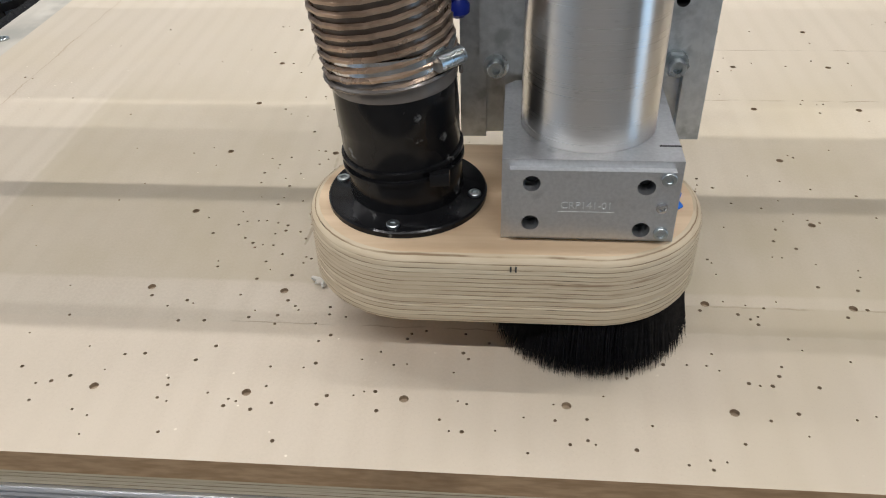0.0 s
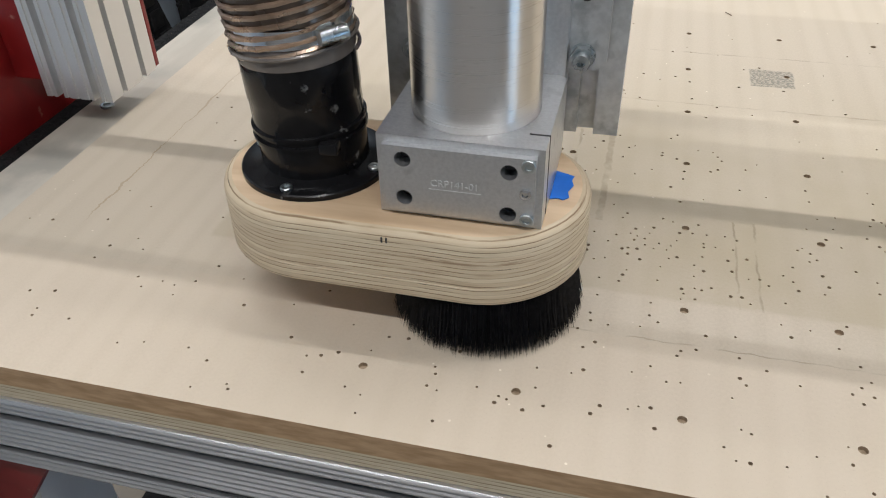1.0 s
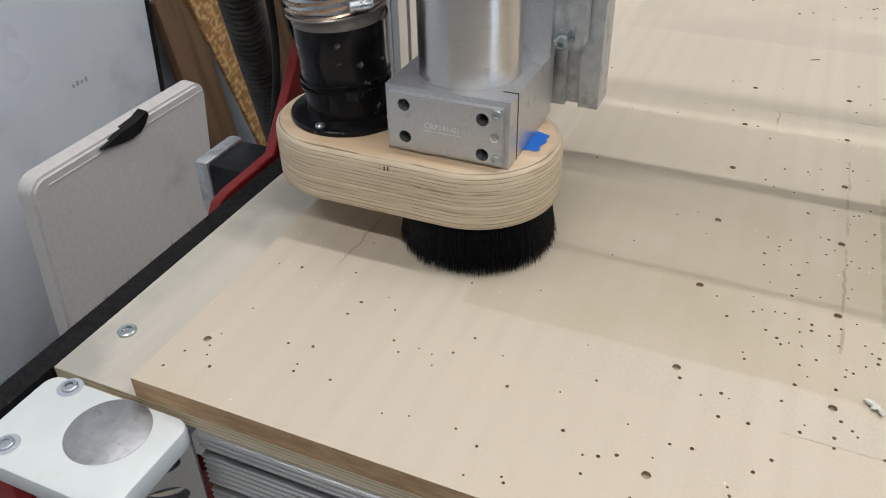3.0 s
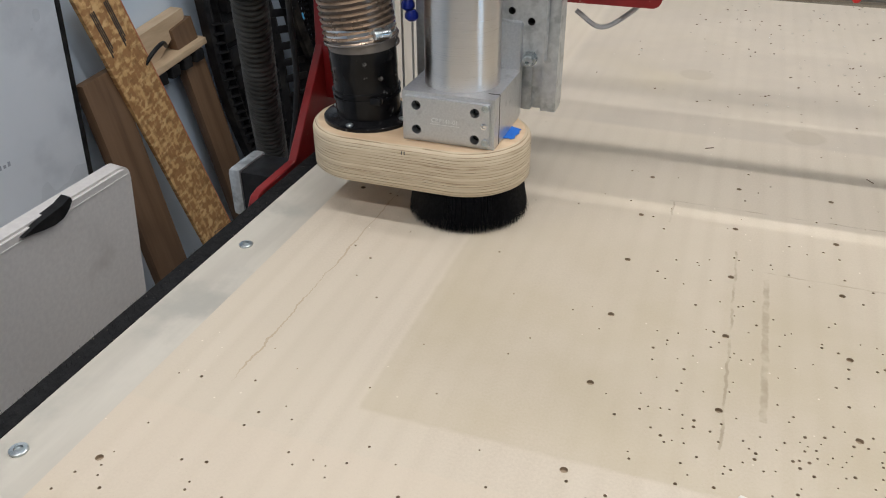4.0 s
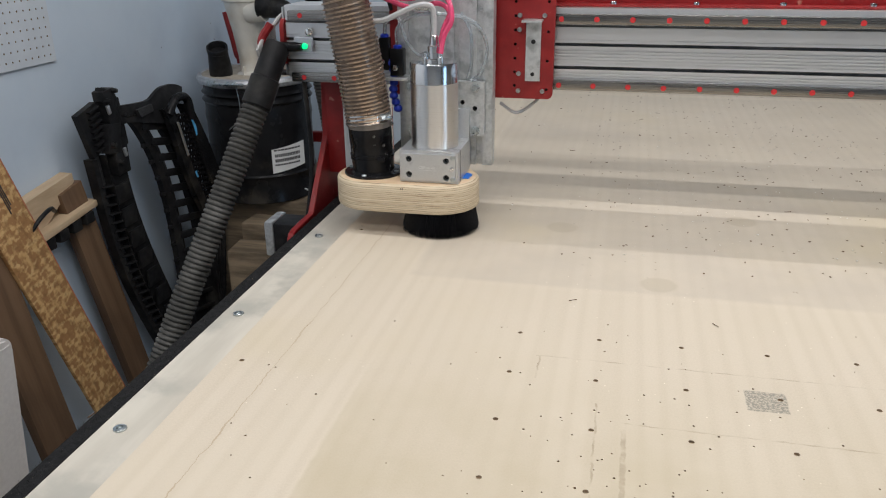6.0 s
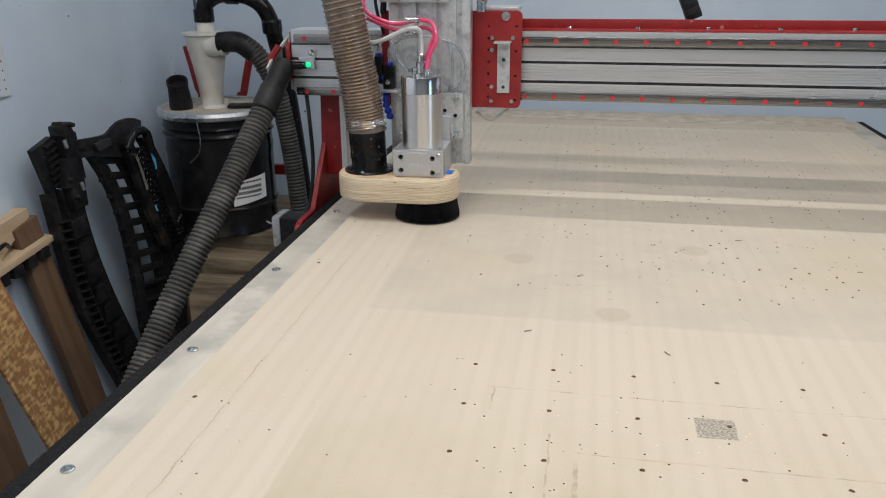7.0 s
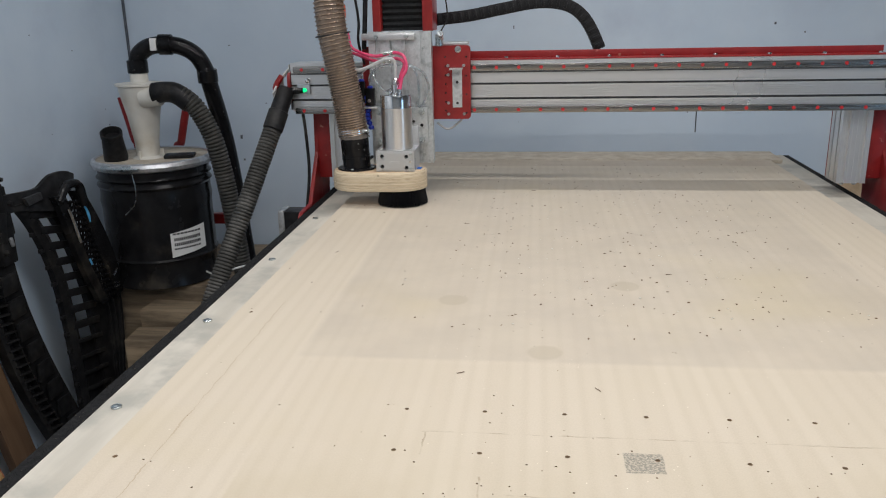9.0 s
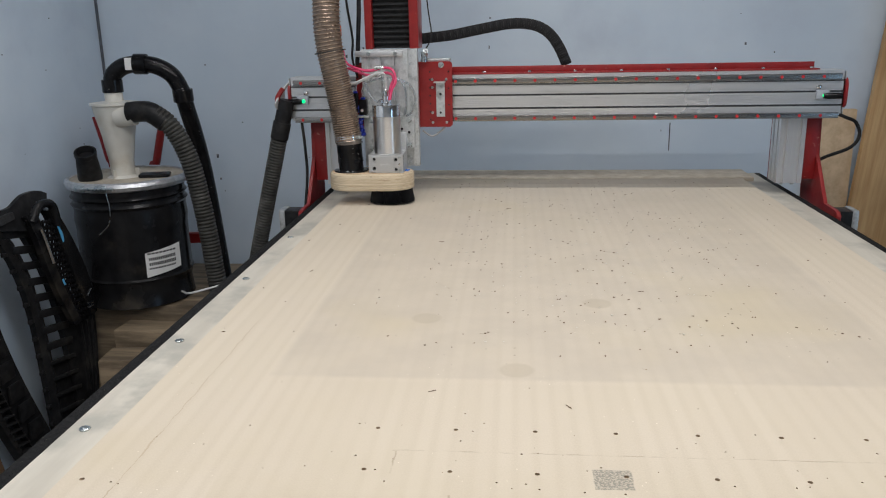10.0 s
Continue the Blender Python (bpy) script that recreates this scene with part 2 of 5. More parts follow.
ALU = plain("machined_aluminium", (0.60, 0.61, 0.62), (0.67, 0.68, 0.69), 420, (0.36, 0.46), 0.92, 0.05, stain=(0.50, 0.51, 0.52), stain_scale=60, stain_at=(0.58, 0.74), fine=0.0001)
ALU_DULL = plain("cast_aluminium_plate", (0.55, 0.57, 0.575), (0.66, 0.68, 0.685), 150, (0.38, 0.55), 0.8, 0.14, stain=(0.40, 0.42, 0.425), stain_scale=48, stain_at=(0.5, 0.68), fine=0.0003)
DISC_STEEL = plain("worn_disc_steel", (0.36, 0.365, 0.37), (0.44, 0.445, 0.45), 90, (0.42, 0.5), 0.85, 0.05, stain=(0.32, 0.325, 0.33), stain_scale=140, fine=0.0001)
EXTRUSION = plain("anodised_extrusion", (0.74, 0.745, 0.75), (0.77, 0.775, 0.78), 5, (0.27, 0.31), 0.72)
FRONT_RAIL = plain("front_rail_anodised", (0.62, 0.625, 0.635), (0.70, 0.705, 0.715), 12, (0.26, 0.34), 0.9, 0.0, (0.4, 4, 4))
RAIL = plain("ground_rail_steel", (0.22, 0.21, 0.20), (0.34, 0.33, 0.31), 30, (0.2, 0.35), 1.0, stretch=(0.3, 20, 20))
# darker copy of the anodised finish, shade inside slots put into the colour
SLOT_SHADE = plain("slot_shadow_anodised", (0.16, 0.16, 0.165), (0.24, 0.24, 0.245), 60, (0.5, 0.6), 0.6)
ZINC = plain("zinc_bolt", (0.42, 0.46, 0.47), (0.62, 0.66, 0.67), 150, (0.22, 0.4), 1.0)
RED = plain("red_powder_coat", (0.21, 0.010, 0.011), (0.27, 0.015, 0.015), 30, (0.32, 0.45), bump=0.05, stain=(0.40, 0.16, 0.12), stain_scale=60, stain_at=(0.66, 0.74))
RED_DOT = plain("red_rail_plug", (0.50, 0.02, 0.025), (0.60, 0.03, 0.03), 80)
# near-black colour that stands in for shade inside holes, slits and recesses
RECESS_SHADE = plain("recess_shade", (0.02, 0.02, 0.021), (0.04, 0.04, 0.042), 200, (0.5, 0.7))
BLACK = plain("black_abs_plastic", (0.006, 0.006, 0.007), (0.012, 0.012, 0.013), 35, (0.10, 0.22), bump=0.03, stain=(0.16, 0.16, 0.155), stain_scale=70, stain_at=(0.66, 0.74))
BLACK_MATT = plain("matt_black_plastic", (0.008, 0.008, 0.009), (0.018, 0.018, 0.019), 50, (0.34, 0.55), bump=0.12, stain=(0.055, 0.052, 0.046), stain_scale=9, stain_at=(0.52, 0.8))
BELLOWS = plain("bellows_fabric", (0.014, 0.015, 0.016), (0.026, 0.027, 0.028), 120, (0.6, 0.75), bump=0.2)
BRISTLE = plain("black_nylon_bristle", (0.006, 0.006, 0.007), (0.016, 0.016, 0.018), 300, (0.3, 0.45))
SEAL = plain("black_brush_seal", (0.005, 0.005, 0.006), (0.012, 0.012, 0.012), 400, (0.7, 0.9), bump=0.6, stain=(0.30, 0.26, 0.2), stain_scale=260, stain_at=(0.70, 0.75))
BRONZE = plain("bronze_wire_hose", (0.41, 0.30, 0.222), (0.52, 0.39, 0.295), 60, (0.24, 0.36), 0.72, stain=(0.25, 0.18, 0.13), stain_scale=30)
FILM = plain("smoky_hose_film", (0.15, 0.108, 0.08), (0.21, 0.157, 0.115), 40, (0.2, 0.35), 0.2, 0.1)
CLEAR = plain("clear_hose_end", (0.16, 0.14, 0.125), (0.24, 0.215, 0.195), 30, (0.12, 0.25), 0.15)
GREY_HOSE = plain("grey_ribbed_hose", (0.040, 0.039, 0.036), (0.068, 0.066, 0.06), 40, (0.5, 0.65), bump=0.2, stain=(0.14, 0.135, 0.125), stain_scale=12, stain_at=(0.5, 0.8))
TAPE = plain("blue_masking_tape", (0.01, 0.13, 0.55), (0.015, 0.17, 0.66), 60, (0.5, 0.6), bump=0.1)
BLUE = plain("blue_plastic", (0.006, 0.02, 0.28), (0.012, 0.035, 0.40), 60, (0.25, 0.4))
PINK = plain("red_polyurethane_tube", (0.62, 0.05, 0.14), (0.72, 0.10, 0.20), 40, (0.15, 0.25))
WHITE_TUBE = plain("milky_tube", (0.55, 0.60, 0.64), (0.68, 0.72, 0.75), 40, (0.12, 0.2))
GREY_CABLE = plain("grey_cable", (0.42, 0.42, 0.42), (0.50, 0.50, 0.50), 60, (0.4, 0.5))
HDPE = plain("white_hdpe", (0.62, 0.66, 0.65), (0.67, 0.70, 0.69), 20, (0.3, 0.42), bump=0.05, stain=(0.62, 0.64, 0.6), stain_scale=30, stain_at=(0.6, 0.8))
PANEL = plain("off_white_table_plastic", (0.68, 0.65, 0.625), (0.74, 0.71, 0.68), 90, (0.45, 0.6), bump=0.15, stain=(0.52, 0.48, 0.45), stain_scale=5, stain_at=(0.55, 0.8))
SHEET = plain("white_melamine_sheet", (0.72, 0.77, 0.82), (0.77, 0.81, 0.86), 5, (0.25, 0.4), stain=(0.57, 0.61, 0.66), stain_scale=3)
WALL = plain("pale_blue_wall_paint", (0.545, 0.64, 0.74), (0.605, 0.695, 0.785), 3, (0.5, 0.65), bump=0.12, stain=(0.50, 0.575, 0.675), stain_scale=2.2, stain_at=(0.5, 0.75), fine=0.002)
SCUFF = plain("wall_scuff", (0.05, 0.06, 0.08), (0.12, 0.13, 0.15), 50)
CEIL = plain("ceiling_paint", (0.30, 0.29, 0.28), (0.36, 0.35, 0.34), 3, (0.7, 0.8))
SOUTH = plain("grey_wall_paint", (0.50, 0.50, 0.50), (0.56, 0.56, 0.56), 3, (0.6, 0.75))
CONCRETE = plain("dusty_concrete", (0.30, 0.27, 0.235), (0.42, 0.385, 0.34), 8, (0.75, 0.9), bump=0.3, stain=(0.40, 0.34, 0.26), stain_scale=3, fine=0.003)
DUSTY = ring_wood("dusty_boards", (0.10, 0.075, 0.05), (0.34, 0.26, 0.17), (0.3, 2, 2), 9)
OSB = strand_board()
PAINTED_EDGE = plain("red_sprayed_edge", (0.42, 0.13, 0.07), (0.58, 0.26, 0.14), 60, (0.6, 0.8), bump=0.2)
BROWN = ring_wood("dark_stained_board", (0.10, 0.055, 0.028), (0.17, 0.10, 0.055), (2, 2, 0.12), 14)
PINE = ring_wood("knotty_pine", (0.44, 0.26, 0.11), (0.60, 0.40, 0.20), (5, 1, 0.3), 7, knot=(0.16, 0.07, 0.03))
SHELF_WOOD = ring_wood("raw_pine_offcut", (0.50, 0.36, 0.22), (0.66, 0.50, 0.33), (1, 0.15, 1), 20)
DRUM = plain("gloss_black_drum_paint", (0.008, 0.008, 0.009), (0.016, 0.016, 0.017), 14, (0.14, 0.30), bump=0.05, stain=(0.10, 0.085, 0.065), stain_scale=5, stain_at=(0.55, 0.85), fine=0.004)
GALV = plain("galvanised_ring", (0.52, 0.53, 0.55), (0.66, 0.67, 0.69), 60, (0.3, 0.5), 0.8)
CYCLONE = plain("translucent_white_plastic", (0.62, 0.60, 0.54), (0.70, 0.68, 0.62), 12, (0.3, 0.45), stain=(0.52, 0.46, 0.36), stain_scale=6, stain_at=(0.5, 0.8))
DUSTY_LID = plain("dusty_lid", (0.42, 0.36, 0.28), (0.56, 0.50, 0.41), 25, (0.7, 0.9), bump=0.2)
LABEL = plain("paper_label", (0.72, 0.72, 0.70), (0.78, 0.78, 0.76), 30, (0.5, 0.6))
INK = plain("printed_ink", (0.02, 0.02, 0.022), (0.04, 0.04, 0.04), 50)
ENGRAVED = plain("engraved_bright", (0.78, 0.80, 0.81), (0.86, 0.88, 0.89), 200, (0.3, 0.4), 0.85)
CYAN = plain("blue_film_strip", (0.10, 0.42, 0.75), (0.14, 0.50, 0.82), 60, (0.3, 0.4))
ORANGE = plain("orange_red_plastic", (0.58, 0.10, 0.035), (0.66, 0.14, 0.05), 30, (0.4, 0.5))
GREY_BOX = plain("grey_enclosure", (0.34, 0.37, 0.42), (0.42, 0.45, 0.50), 20, (0.4, 0.5))
PEG = plain("pegboard_face", (0.58, 0.63, 0.68), (0.64, 0.69, 0.74), 10, (0.5, 0.6))


def glow(name, color, strength):
    n = Nodes(name)
    n.put(n.shader.inputs["Emission Color"], color)
    n.shader.inputs["Emission Strength"].default_value = strength
    return n.done(color, 0.4)


LED = glow("green_led", (0.0, 0.75, 0.22), 1.6)


WHITE_TUBE.node_tree.nodes["Principled BSDF"].inputs["Transmission Weight"].default_value = 0.75
for dark in (BLACK, BLACK_MATT, BRISTLE, DRUM, SEAL, BELLOWS, GREY_HOSE):
    dark.node_tree.nodes["Principled BSDF"].inputs["Specular IOR Level"].default_value = 0.20


# ---- mesh helpers ----
from mathutils.geometry import delaunay_2d_cdt


def finish(name, bm, material, smooth=35.0):
    mesh = bpy.data.meshes.new(name)
    bmesh.ops.recalc_face_normals(bm, faces=bm.faces[:])
    if smooth:
        for f in bm.faces:
            f.smooth = True
        for e in bm.edges:
            e.smooth = len(e.link_faces) == 2 and e.calc_face_angle(4.0) < radians(smooth)
    bm.to_mesh(mesh)
    bm.free()
    for m in material if isinstance(material, (list, tuple)) else (material,):
        mesh.materials.append(m)
    return mesh


def part(name, bm, material, parent=None, label="", at=None, smooth=35.0):
    ob = new(name, finish(name, bm, material, smooth))
    ob.parent = parent
    if at is not None:
        ob.matrix_basis = at
    return tagged(ob, label)


def share(name, ob, parent, at, label=""):
    """Another piece on the mesh of ob."""
    twin = new(name, ob.data)
    twin.parent = parent
    twin.matrix_basis = at
    return tagged(twin, label)


def thing(name, label, category, at=None, group="", kind=""):
    ob = new(name)
    ob.empty_display_size = 0.05
    if at is not None:
        ob.matrix_basis = at
    return tagged(ob, label, category, group, kind)


def box(bm, x0, x1, y0, y1, z0, z1, bevel=0.0, mi=0, at=None):
    m = Matrix.LocRotScale(((x0 + x1) / 2, (y0 + y1) / 2, (z0 + z1) / 2), None, (x1 - x0, y1 - y0, z1 - z0))
    made = bmesh.ops.create_cube(bm, size=1, matrix=m)["verts"]
    faces = {f for v in made for f in v.link_faces}
    if bevel:
        out = bmesh.ops.bevel(bm, geom=list({e for f in faces for e in f.edges}), offset=bevel, segments=2, affect="EDGES", profile=0.6)
        faces = {f for f in out["faces"]} | {f for f in faces if f.is_valid}
        made = list({v for f in faces for v in f.verts})
    for f in faces:
        f.material_index = mi
    if at is not None:
        bmesh.ops.transform(bm, matrix=at, verts=made)
    return bm


def turned(bm, rings, seg=32, at=None, mi=0, cap=True):
    """A lathe form about z from (radius, height) rings."""
    rows = []
    for r, z in rings:
        rows.append([bm.verts.new((r * math.cos(a), r * math.sin(a), z)) for a in (2 * math.pi * i / seg for i in range(seg))])
    faces = []
    for a, b in zip(rows, rows[1:]):
        for i in range(seg):
            faces.append(bm.faces.new((a[i], a[(i + 1) % seg], b[(i + 1) % seg], b[i])))
    if cap:
        faces.append(bm.faces.new(rows[0][::-1]))
        faces.append(bm.faces.new(rows[-1]))
    for f in faces:
        f.material_index = mi
    if at is not None:
        bmesh.ops.transform(bm, matrix=at, verts=[v for r in rows for v in r])
    return bm


def prism(bm, outline, z0, z1, at=None, mi=0):
    """An outline in x, y drawn out from z0 to z1."""
    lo, hi = [bm.verts.new((x, y, z0)) for x, y in outline], [bm.verts.new((x, y, z1)) for x, y in outline]
    k = len(outline)
    faces = [bm.faces.new((lo[i], lo[(i + 1) % k], hi[(i + 1) % k], hi[i])) for i in range(k)]
    faces += [bm.faces.new(lo[::-1]), bm.faces.new(hi)]
    for f in faces:
        f.material_index = mi
    if at is not None:
        bmesh.ops.transform(bm, matrix=at, verts=lo + hi)
    return bm


def smooth_path(points, steps=8):
    """A curve through the points (Catmull-Rom)."""
    p = [Vector(q) for q in points]
    p = [2 * p[0] - p[1]] + p + [2 * p[-1] - p[-2]]
    out = []
    for a, b, c, d in zip(p, p[1:], p[2:], p[3:]):
        for i in range(steps):
            t = i / steps
            out.append(0.5 * (2 * b + (c - a) * t + (2 * a - 5 * b + 4 * c - d) * t * t + (3 * b - a - 3 * c + d) * t ** 3))
    return out + [p[-2]]


def sweep(bm, path, radius, seg=10, mi=0, cap=True):
    """A round tube along a path; radius is a number or a function of the length so far."""
    path = [Vector(p) for p in path]
    up, rows, run = None, [], 0.0
    for i, p in enumerate(path):
        d = (path[min(i + 1, len(path) - 1)] - path[max(i - 1, 0)]).normalized()
        if up is None:
            up = d.orthogonal().normalized()
        up = (up - d * up.dot(d)).normalized()
        side = d.cross(up)
        if i:
            run += (p - path[i - 1]).length
        r = radius(run) if callable(radius) else radius
        rows.append([bm.verts.new(p + r * (math.cos(a) * up + math.sin(a) * side)) for a in (2 * math.pi * k / seg for k in range(seg))])
    faces = []
    for a, b in zip(rows, rows[1:]):
        for k in range(seg):
            faces.append(bm.faces.new((a[k], a[(k + 1) % seg], b[(k + 1) % seg], b[k])))
    if cap:
        faces += [bm.faces.new(rows[0][::-1]), bm.faces.new(rows[-1])]
    for f in faces:
        f.material_index = mi
    return bm


def even(path, step):
    """The same path in even steps."""
    path = [Vector(p) for p in path]
    out, left = [path[0]], step
    for a, b in zip(path, path[1:]):
        d = (b - a).length
        while left <= d:
            out.append(a.lerp(b, left / d))
            left += step
        left -= d
    return out


def holed_plate(bm, outline, holes, z0, z1, depth=None, seg=10, side_mi=1, hole_mi=2):
    """A plate from z0 to z1 with round holes sunk from its top; blind where depth is given."""
    loops = [list(outline)]
    for x, y, r in holes:
        n = seg if r > 0.002 else 7
        loops.append([(x + r * math.cos(2 * math.pi * k / n), y + r * math.sin(2 * math.pi * k / n)) for k in range(n)])
    flat = [(p, i) for i, loop in enumerate(loops) for p in loop]
    links, base = [], 0
    for loop in loops:
        links += [(base + k, base + (k + 1) % len(loop)) for k in range(len(loop))]
        base += len(loop)
    spots2, _, tris, came, _, _ = delaunay_2d_cdt([Vector(p) for p, _ in flat], links, [], 0, 1e-7)
    made = [bm.verts.new((p.x, p.y, z1)) for p in spots2]
    loop_of = [flat[c[0]][1] if c else -1 for c in came]
    for tri in tris:
        ids = {loop_of[v] for v in tri}
        if len(ids) > 1 or 0 in ids:
            bm.faces.new([made[v] for v in tri])
    place = {c: i for i, cs in enumerate(came) for c in cs}
    rim = [made[place[k]] for k in range(len(outline))]
    wells, base = [], len(outline)
    for loop in loops[1:]:
        wells.append([made[place[base + k]] for k in range(len(loop))])
        base += len(loop)
    low = [bm.verts.new((v.co.x, v.co.y, z0)) for v in rim]
    k = len(rim)
    for i in range(k):
        bm.faces.new((rim[i], rim[(i + 1) % k], low[(i + 1) % k], low[i])).material_index = side_mi
    bm.faces.new(low).material_index = side_mi
    for ring in wells:
        n = len(ring)
        deep = [bm.verts.new((v.co.x, v.co.y, z1 - (depth or (z1 - z0) * 0.98))) for v in ring]
        for i in range(n):
            bm.faces.new((ring[i], ring[(i + 1) % n], deep[(i + 1) % n], deep[i])).material_index = hole_mi
        bm.faces.new(deep).material_index = hole_mi
    return bm


def rounded(x0, x1, y0, y1, r, seg=6):
    pts = []
    for cx, cy, a0 in ((x1 - r, y1 - r, 0), (x0 + r, y1 - r, 90), (x0 + r, y0 + r, 180), (x1 - r, y0 + r, 270)):
        pts += [(cx + r * math.cos(radians(a0 + 90 * k / seg)), cy + r * math.sin(radians(a0 + 90 * k / seg))) for k in range(seg + 1)]
    return pts


def socket_screw(bm, r, h, at, mi=0, hole_mi=None):
    """A round cap screw along +z with a six-sided socket."""
    turned(bm, ((r, 0), (r, h * 0.8), (r * 0.9, h), (r * 0.52, h), (r * 0.48, h * 0.45)), 16, at, mi)
    return bm


FRONT = Matrix.Rotation(radians(90), 4, "X")  # z of a part turned to face -y
BM = bmesh.new


# ---- the room ----
def slab(name, x0, x1, y0, y1, z0, z1, material, label, category):
    return tagged(part(name, box(BM(), x0, x1, y0, y1, z0, z1), material, smooth=0), label, category, kind="structure")


FLOOR_Z = -1.06
slab("floor", -1.6, 4.1, -3.1, 3.0, FLOOR_Z - 0.1, FLOOR_Z, CONCRETE, "dusty bare concrete workshop floor", "floor")
slab("ceiling", -1.6, 4.1, -3.1, 3.0, 1.75, 1.85, CEIL, "plain painted workshop ceiling", "ceiling")
slab("wall_north", -1.6, 4.1, 2.9, 3.0, FLOOR_Z, 1.75, WALL, "scuffed pale blue painted wall behind the machine", "wall")
slab("wall_west", -1.6, -1.5, -3.1, 2.9, FLOOR_Z, 1.75, WALL, "pale blue painted wall with leaning boards", "wall")
slab("wall_south", -1.5, 4.1, -3.1, -3.0, FLOOR_Z, 1.75, SOUTH, "plain grey workshop wall", "wall")
for y0, y1, z0, z1 in ((-3.0, -1.75, FLOOR_Z, 1.75), (-0.45, 2.9, FLOOR_Z, 1.75), (-1.75, -0.45, 1.15, 1.75)):
    slab("wall_east", 4.0, 4.1, y0, y1, z0, z1, CEIL, "plain grey workshop wall", "wall")
door_way = tagged(new("door_1"), "tall glazed door letting in bluish daylight", "door", kind="structure")
part("door_pane", box(BM(), 4.04, 4.05, -1.70, -0.50, FLOOR_Z, 1.10), glow("daylight_pane", (0.45, 0.70, 1.0), 2.2), door_way, smooth=0)
for y0, y1, z0, z1 in ((-1.75, -1.70, FLOOR_Z, 1.15), (-0.50, -0.45, FLOOR_Z, 1.15), (-1.70, -0.50, 1.10, 1.15)):
    part("door_frame", box(BM(), 4.0, 4.1, y0, y1, z0, z1, 0.004), HDPE, door_way)
slab("trim", -1.5, -1.493, 2.889, 2.9, -0.1, 1.75, SCUFF, "dark open joint in the corner of the walls", "joint")
rng = random.Random(4)
bm = BM()
for _ in range(46):
    u, v, s = rng.uniform(-1.3, 1.3), rng.uniform(-0.2, 0.75), rng.uniform(0.001, 0.005)
    box(bm, u, u + s * rng.uniform(0.6, 2.2), 2.8985, 2.9005, v, v + s * rng.uniform(0.8, 3.5))
box(bm, 0.78, 0.784, 2.8985, 2.9005, 0.02, 0.13)
for _ in range(22):
    u, v, s = rng.uniform(1.3, 2.8), rng.uniform(-0.2, 0.75), rng.uniform(0.001, 0.005)
    box(bm, -1.5005, -1.4985, u, u + s, v, v + s)
tagged(part("wall_scuffs", bm, SCUFF, smooth=0), "small dark scuffs and chips on the painted wall", "scuffs", kind="stuff")

# ---- the machine's bed ----
bed = thing("router_bed", "large plywood and aluminium machine bed with an MDF spoilboard", "machine bed", kind="structure")
P = 0.1016
GRID = [(c * P, r * P) for r in range(7) for c in range(9)]
rng = random.Random(11)
holes = [(x, y, 0.0031) for x, y in GRID if not (x > 0.75 and y > 0.3)] + [(-0.326, y, 0.0032) for y in (0.0, 0.468, 0.94)]
spots = [(0.113, 0.006), (0.09, -0.012), (0.108, -0.014), (0.12, -0.008), (-0.078, -0.039), (-0.154, -0.012)]
for cx, cy, sx, sy, k in ((0.15, 0.16, 0.06, 0.035, 95), (0.32, 0.19, 0.14, 0.08, 150), (0.11, 0.32, 0.05, 0.12, 70), (-0.05, 0.02, 0.16, 0.05, 55),
                          (0.26, 0.02, 0.18, 0.05, 95), (-0.29, 0.0, 0.035, 0.05, 16), (0.55, 0.25, 0.2, 0.2, 90), (0.0, 0.3, 0.13, 0.18, 30),
                          (0.35, 0.5, 0.25, 0.1, 34), (-0.26, 0.35, 0.05, 0.25, 12), (0.25, 1.0, 0.25, 0.35, 26), (0.4, 1.6, 0.2, 0.3, 12)):
    spots += [(rng.gauss(cx, sx), rng.gauss(cy, sy)) for _ in range(k)]
for x, y in spots:
    if -0.34 < x < 0.9 and -0.045 < y < 2.3 and all((x - a) ** 2 + (y - b) ** 2 > (r + 0.0034) ** 2 for a, b, r in holes):
        holes.append((x, y, rng.choice((0.0008, 0.0010, 0.0012, 0.0015))))
part("spoilboard", holed_plate(BM(), [(-0.351, -0.055), (0.935, -0.055), (0.935, 2.40), (-0.351, 2.40)], holes, -0.018, 0.0, 0.003), (MDF, MDF_EDGE, HOLE), bed,
     "tan MDF spoilboard drilled with many holes and cracked along one side", smooth=0)
bm = BM()
box(bm, -0.43, 1.03, -0.055, 2.60, -0.031, -0.018, 0.0008)
for f in bm.faces:
    f.material_index = 0 if f.normal.z > 0.9 else 1
part("base_sheet", bm, (BASE_FACE, BASE_EDGE), bed, "weathered plywood base sheet", smooth=0)
part("end_batten", box(BM(), -0.40, 0.985, 2.44, 2.60, -0.018, -0.004, 0.002), DUSTY_LID, bed, "dusty brown batten across the bed's far end")
# slotted front rail
bm = BM()
prof = [(-0.057, -0.031)]
for z, slot in ((-0.0345, 0), (-0.0395, 0), (-0.0445, 0), (-0.050, 1), (-0.0555, 0), (-0.061, 0), (-0.0665, 0), (-0.072, 0), (-0.0775, 0), (-0.083, 0), (-0.088, 1), (-0.0935, 0), (-0.099, 0), (-0.1035, 0)):
    if slot:
        prof += [(-0.057, z + 0.004), (-0.040, z + 0.004), (-0.040, z - 0.004), (-0.057, z - 0.004)]
    else:
        prof += [(-0.0562, z + 0.0010), (-0.0582, z + 0.0004), (-0.0584, z - 0.0005), (-0.0562, z - 0.0008)]
prof += [(-0.057, -0.105)]
prof += [(-0.02, -0.105), (-0.02, -0.031)]
prism(bm, prof, -0.30, 1.0, Matrix(((0, 0, 1, 0), (1, 0, 0, 0), (0, 1, 0, 0), (0, 0, 0, 1))))
